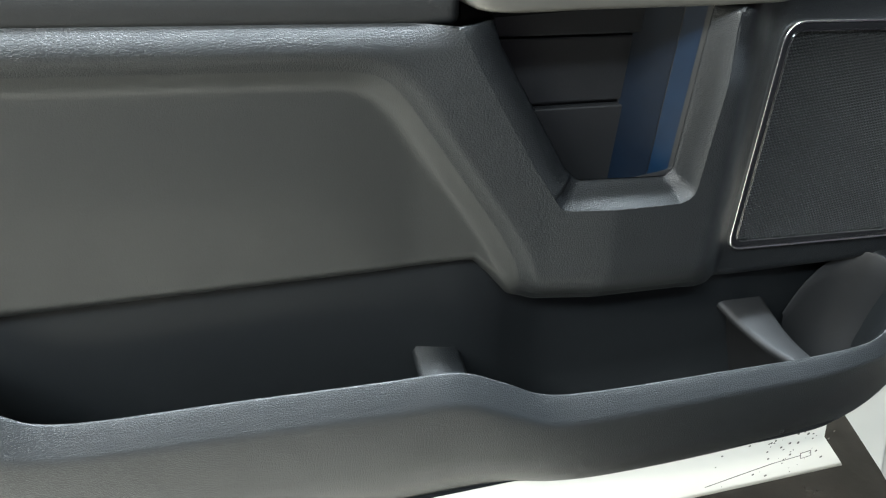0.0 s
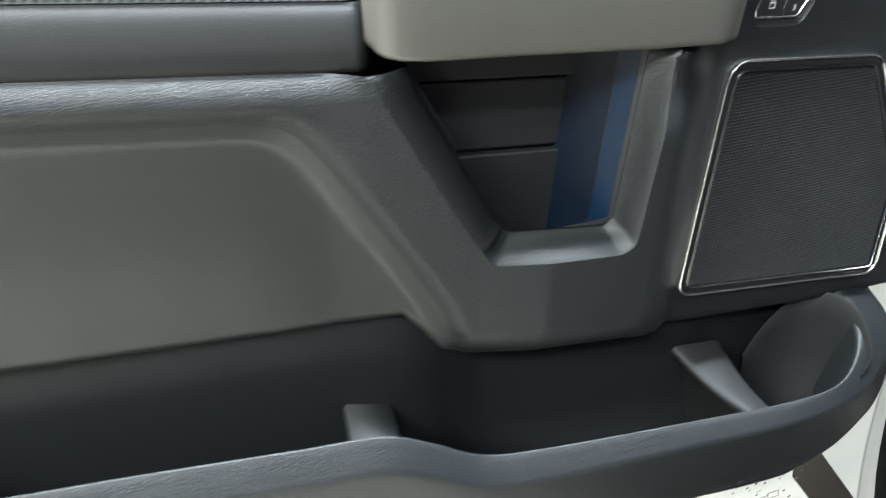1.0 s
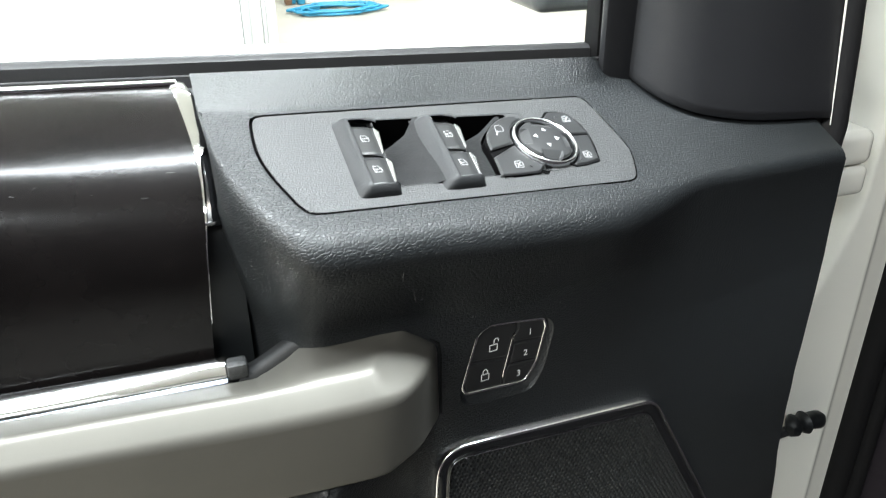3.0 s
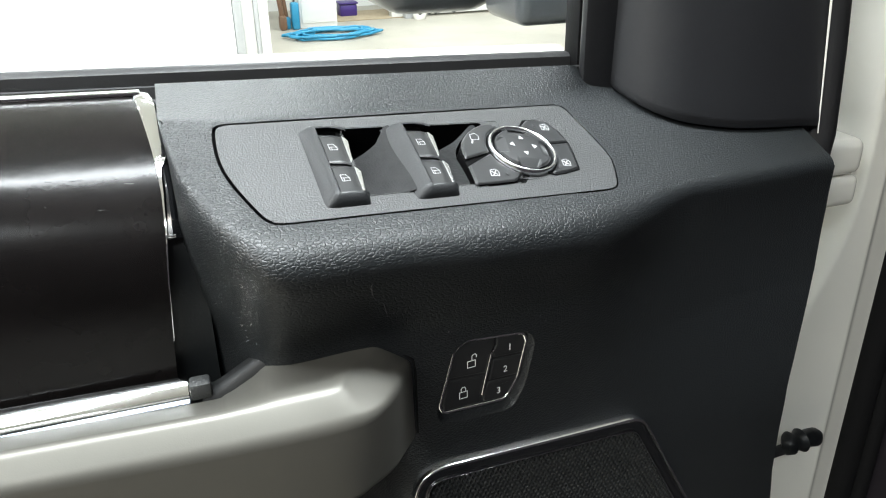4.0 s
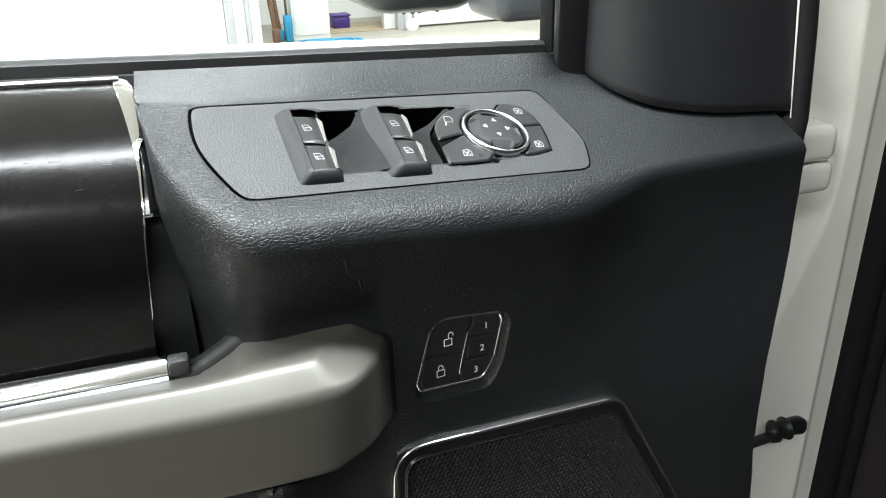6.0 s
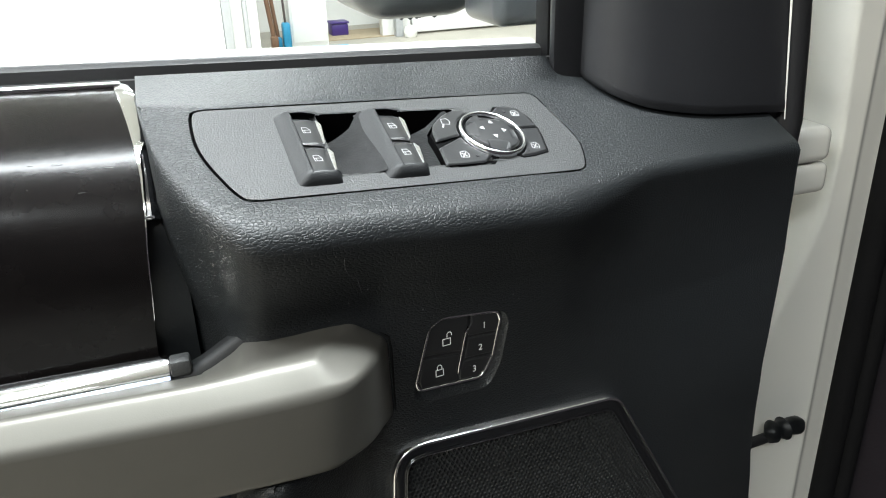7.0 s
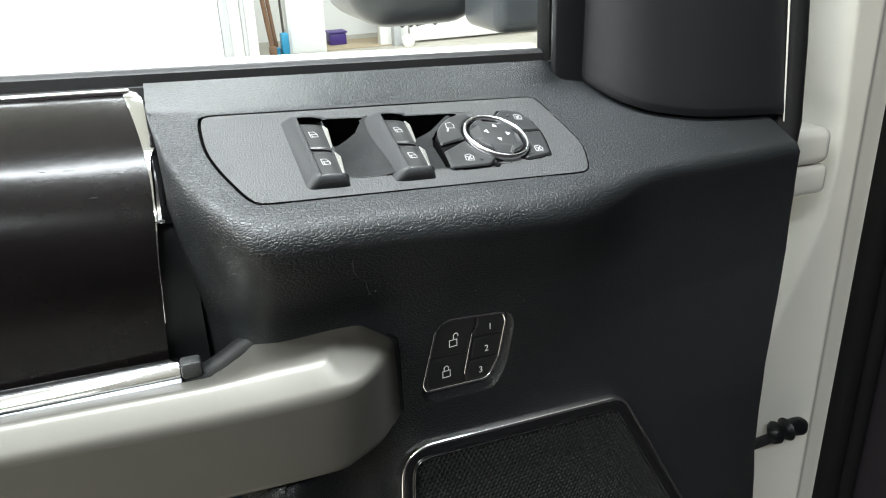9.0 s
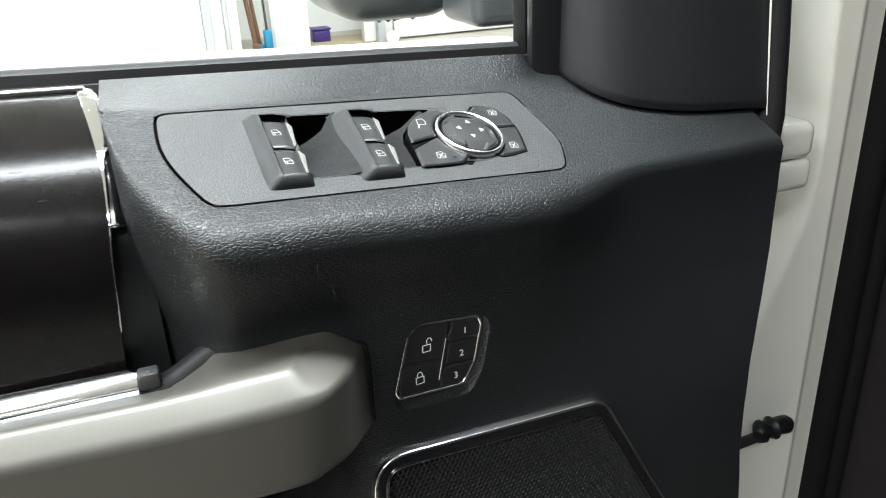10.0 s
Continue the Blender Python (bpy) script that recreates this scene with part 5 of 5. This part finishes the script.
            q = r * rnd.uniform(0.7, 1.2)
            verts.append((cx + q * math.cos(a), float(np.interp(cz, [0.433, 0.445, 0.50, 0.545], [0.543, 0.541, 0.5425, 0.544])) - 0.0006, cz + q * math.sin(a)))
        faces.append(tuple(range(base, base + n)))
    tagged(part("dirt_specks", mesh_of("dirt", verts, faces, DIRT, smooth=False), shell, "dark dirt specks"), kind="stuff")
    for a, b in (((0.598, 0.478), (0.612, 0.480)), ((0.612, 0.480), (0.615, 0.470)), ((0.615, 0.470), (0.601, 0.468)), ((0.601, 0.468), (0.598, 0.478))):
        part("mark_line", tube([(a[0], 0.5417, a[1]), (b[0], 0.5417, b[1])], 0.0005, DIRT, 5), shell)
    part("panel_seam", tube([(0.47, 0.5412, 0.452), (0.56, 0.5418, 0.470), (0.60, 0.5420, 0.474)], 0.0007, DIRT, 6), shell)


window_and_shell()


# ---- outside mirror ----
def side_mirror():
    mirror = thing("side_mirror", (0.66, 0.80, 1.22), "dark grey exterior mirror, wet with drops", "side mirror")
    bm = bmesh.new()
    bmesh.ops.create_cube(bm, size=1.0)
    lo, hi = (0.500, 0.96, 1.2015), (0.652, 1.16, 1.50)
    for v in bm.verts:
        v.co = Vector([lo[i] + (v.co[i] + 0.5) * (hi[i] - lo[i]) for i in range(3)])
    bmesh.ops.bevel(bm, geom=bm.edges[:], offset=0.045, segments=7, affect="EDGES", profile=0.5)
    part("housing", from_bm("h", bm, MIRROR_SHELL, angle=60), mirror)
    part("arm", block((0.607, 0.86, 1.2045), (0.80, 0.95, 1.30), MIRROR_SHELL, 0.012, 5), mirror, "dark grey folding arm")
    part("foot", block((0.665, 0.63, 1.23), (0.695, 0.859, 1.29), MIRROR_SHELL, 0.01, 3), mirror, "dark grey mirror foot")
    rnd = random.Random(7)
    for _ in range(11):
        x, y = rnd.uniform(0.553, 0.61), rnd.uniform(1.005, 1.05)
        r = rnd.uniform(0.7, 1.3)
        part("water_drop", tube([(x, y, 1.2035), (x, y, 1.2015 - 0.001 * r), (x, y, 1.2010 - 0.0025 * r)], [0.004 * r, 0.0032 * r, 0.0009], MIRROR_SHELL, 8), mirror)


side_mirror()


# ---- vehicle body beside the hinge ----
def body_pillar():
    body = thing("vehicle_body", (0.84, 0.68, 0.0), "white vehicle body pillar with dark door opening", "vehicle")
    xs = np.concatenate([np.linspace(0.69, 0.76, 20, endpoint=False), np.linspace(0.76, 0.93, 75)])
    zs = np.linspace(0.10, 2.0, 150)
    U, V = np.meshgrid(xs, zs, indexing="ij")
    base = np.interp(U, [0.58, 0.70, 0.775, 0.845, 0.852, 0.870, 0.93], [0.70, 0.672, 0.662, 0.657, 0.6605, 0.664, 0.672])
    edge_x = np.interp(V, [0.93, 0.97, 1.013, 1.038, 1.067, 1.101, 1.147, 1.191, 1.5], [0.760, 0.786, 0.802, 0.811, 0.820, 0.824, 0.823, 0.820, 0.80])
    recess = smoothstep(-0.004, 0.014, edge_x - U) * smoothstep(0.93, 0.985, V)
    ridge = 0.010 * np.exp(-((U - 0.797 + 0.12 * (V - 1.2)) / 0.006) ** 2) * smoothstep(1.14, 1.18, V)
    base = base + 0.058 * recess - ridge
    # Out of view above 1.275: leaned back as A-pillar to shade the jamb.
    base = base - 0.95 * np.maximum(0, V - 1.275)
    P = np.stack([U + 0.05 * np.maximum(0, 0.65 - V) ** 2 / 0.16, base, V], -1)
    Dm = (0.372 - P[..., 2]) - (P[..., 0] - 0.791) * 1.33
    part("hinge_pillar", grid(P, WHITE_PAINT, Dm * 0.6), body, "white painted hinge pillar")
    part("door_opening_seal", tube([(0.888 + 0.06 * max(0, 0.65 - z) ** 2 / 0.16, 0.662, z) for z in np.linspace(0.15, 2.0, 30)], 0.013, SEAL, 14), body, "black rubber door-opening seal")
    part("door_opening_seal", tube([(0.906 + 0.06 * max(0, 0.65 - z) ** 2 / 0.16, 0.655, z) for z in np.linspace(0.15, 2.0, 30)], 0.010, SEAL, 12), body, "black rubber door-opening seal")
    inner = [[(x + 0.06 * max(0, 0.65 - z) ** 2 / 0.16, y, z) for z in np.linspace(0.15, 2.0, 20)] for x, y in ((0.900, 0.675), (0.930, 0.652), (1.00, 0.60), (1.15, 0.40), (1.35, -0.2))]
    part("kick_panel", grid(inner, CAB_DARK), body, "dark interior trim inside the door opening")
    # the cab behind the opening, out of view, dark inside to block light
    part("cab_floor", block((0.95, -1.9, 0.50), (2.6, 0.62, 0.56), CAB_DARK, 0.01), body, "dark carpeted cab floor")
    part("cab_roof", block((0.95, -1.9, 1.95), (2.6, 0.70, 2.02), CAB_DARK, 0.01), body, "dark cab headliner")
    part("cab_side", block((2.55, -1.9, 0.561), (2.6, 0.62, 1.949), CAB_DARK, 0.01), body, "dark far side of the cab")
    part("cab_front", block((1.0, 0.625, 0.561), (2.6, 0.68, 1.949), CAB_DARK, 0.01), body, "dark dashboard side of the cab")
    part("sill", block((0.98, -1.9, 0.30), (1.12, 0.45, 0.499), WHITE_PAINT, 0.03, 4), body, "white painted body sill")
    cab_line = [(1.00, 0.60), (0.98, 0.30), (0.90, -0.10), (0.66, -0.50), (0.28, -0.85), (-0.25, -1.20), (-0.9, -1.6)]
    # Unseen sheet reaching near the floor, added to darken reflections and bounce.
    part("cab_dark_sheet", grid([[(x, y, z) for z in np.linspace(0.06, 2.0, 14)] for x, y in spline(cab_line, 30)], CAB_DARK), body, "unseen dark sheet in place of the cab, added to darken reflections")
    # hinge
    hinge = part("door_hinge", block((0.715, 0.626, 1.1215), (0.785, 0.700, 1.1500), WHITE_PAINT, 0.008, 5), body, "white painted door hinge")
    part("hinge_leaf", block((0.715, 0.628, 1.096), (0.787, 0.700, 1.1205), WHITE_PAINT, 0.006, 4), hinge)
    # rubber plug with its strap
    c = Vector((0.797, 0.642, 0.857))
    tip = Matrix.Rotation(radians(14), 4, "Y")
    line = [(-0.016, 0.006, -0.004), (-0.013, 0.0, -0.003), (-0.008, 0.0, -0.002), (-0.005, 0.0, -0.001), (0.0, 0.0, 0.0), (0.004, 0.0, 0.001), (0.007, 0.001, 0.002), (0.014, 0.002, 0.003), (0.022, 0.004, 0.003), (0.0255, 0.008, 0.003), (0.026, 0.02, 0.003)]
    plug = part("wiring_boot", tube([c + tip @ Vector((p[0] * 0.95, p[1] * 0.4, p[2])) for p in line], [0.006, 0.0100, 0.0108, 0.008, 0.0085, 0.0112, 0.0076, 0.0084, 0.0088, 0.0068, 0.005], SMOOTH_BLACK, 18), body, "black rubber wiring boot on the pillar")
    part("strap", tube([c + Vector((-0.085, 0.0, -0.004)), c + Vector((-0.045, -0.002, -0.0055)), c + Vector((-0.012, 0.0, -0.005))], 0.0048, RUBBER, 10), plug)


body_pillar()
# Wet by the door's foot; the unseen rest is added to darken reflections.
tagged(part("wet_floor", block((0.40, -1.5, 0.001), (2.2, 2.2, 0.006), WET_MAT), None), "wet patch on the floor, darkened and stretched for the vehicle's shade", "floor", kind="structure")


# ---- things seen through the window ----
def partition_and_post():
    part_wall = part("wall_partition", block((-7, 6.0, 0), (0.748, 6.12, CEIL), SHEET), None)
    tagged(part_wall, "bright white sheeted partition wall", "wall", kind="structure")
    post = thing("steel_post", (0.95, 6.05, 0), "grey painted steel post beside the partition", "post")
    part("post_body", block((0.752, 5.98, 0), (0.812, 6.14, CEIL), GREY_POST, 0.008), post)
    part("post_web", block((0.8125, 6.03, 0), (0.895, 6.12, CEIL), WALL_MAT, 0.004), post, "white painted web of the post")
    part("post_flange", block((0.8955, 5.99, 0), (0.925, 6.13, CEIL), GREY_POST, 0.006), post)
    part("post_face", block((0.9255, 6.0, 0), (0.995, 6.12, CEIL), WALL_MAT, 0.008), post, "white facing board")


partition_and_post()


def broom(x, y, lean, mat, r, head, wide, tall, label):
    b = thing("broom", (x, y, 0), label, "broom")
    part("handle", tube([(x, y, tall * 0.6), (x + lean * 0.5, y + 0.06, 0.8), (x + lean, y + 0.12, 1.5)], r, mat, 10), b)
    part("head", block((x - wide, y - 0.06, 0.0), (x + wide, y + 0.06, tall), head, 0.02), b)


broom(1.40, 8.3, -0.13, BROWN, 0.024, BROWN, 0.035, 0.14, "brown wooden broom leaning in the corner")
broom(1.45, 8.35, -0.12, BROWN, 0.020, BLUE, 0.030, 0.12, "wooden broom with a blue head by the wall")
broom(1.525, 8.3, -0.01, DARK_HANDLE, 0.012, BLUE, 0.038, 0.26, "dark broom with a tall blue bristle head")


def cabinet():
    c = thing("white_cabinet", (1.92, 8.6, 0), "plain white cabinet against the garage wall", "cabinet")
    part("body", block((1.57, 8.3, 0), (1.95, 8.8, 1.9), WALL_MAT, 0.01), c)
    part("door", block((1.59, 8.285, 0.05), (1.93, 8.299, 1.86), WALL_MAT, 0.004), c)


cabinet()


def hose():
    pts = []
    for i in range(180):
        a = i * 0.21
        r = 0.34 + 0.07 * math.sin(i * 0.37) + 0.02 * (i % 5)
        pts.append((1.78 + r * math.cos(a), 7.75 + 0.55 * r * math.sin(a), 0.014 + 0.0002 * i))
    h = part("garden_hose", tube(pts, 0.012, BLUE, 8), None)
    tagged(h, "blue hose lying coiled on the garage floor", "hose")


hose()


def bin_and_mat():
    b = thing("purple_bin", (2.2, 8.95, 0), "dark purple plastic bin on the floor", "bin")
    part("tub", block((2.10, 8.85, 0.0), (2.29, 9.05, 0.13), PURPLE, 0.02), b)
    part("rim", block((2.09, 8.84, 0.1305), (2.30, 9.06, 0.15), PURPLE, 0.008), b)
    m = part("cardboard_mat", block((2.0, 8.55, 0.001), (2.75, 9.2, 0.008), TAN), None)
    tagged(m, "tan cardboard sheet lying on the floor", "cardboard")


bin_and_mat()


def garage_door():
    d = thing("garage_door", (5.5, 8.6, 0), "white sectional garage door", "garage door")
    for k in range(5):
        part("panel", block((2.93, 8.55, 0.02 + k * 0.5), (7.6, 8.60, 0.51 + k * 0.5), WALL_MAT, 0.01), d)
    part("track", block((2.72, 8.46, 0), (2.80, 8.57, 2.8), GREY_POST, 0.005), d)
    part("jamb", block((2.60, 8.58, 0), (2.92, 8.70, CEIL), WALL_MAT, 0.005), d)
    part("post_base", tube([(2.86, 8.40, 0.0), (2.86, 8.40, 0.05), (2.86, 8.40, 0.10), (2.86, 8.40, 0.12)], [0.06, 0.075, 0.06, 0.02], WHITE_PAINT, 14), d, "white rounded guard")


garage_door()
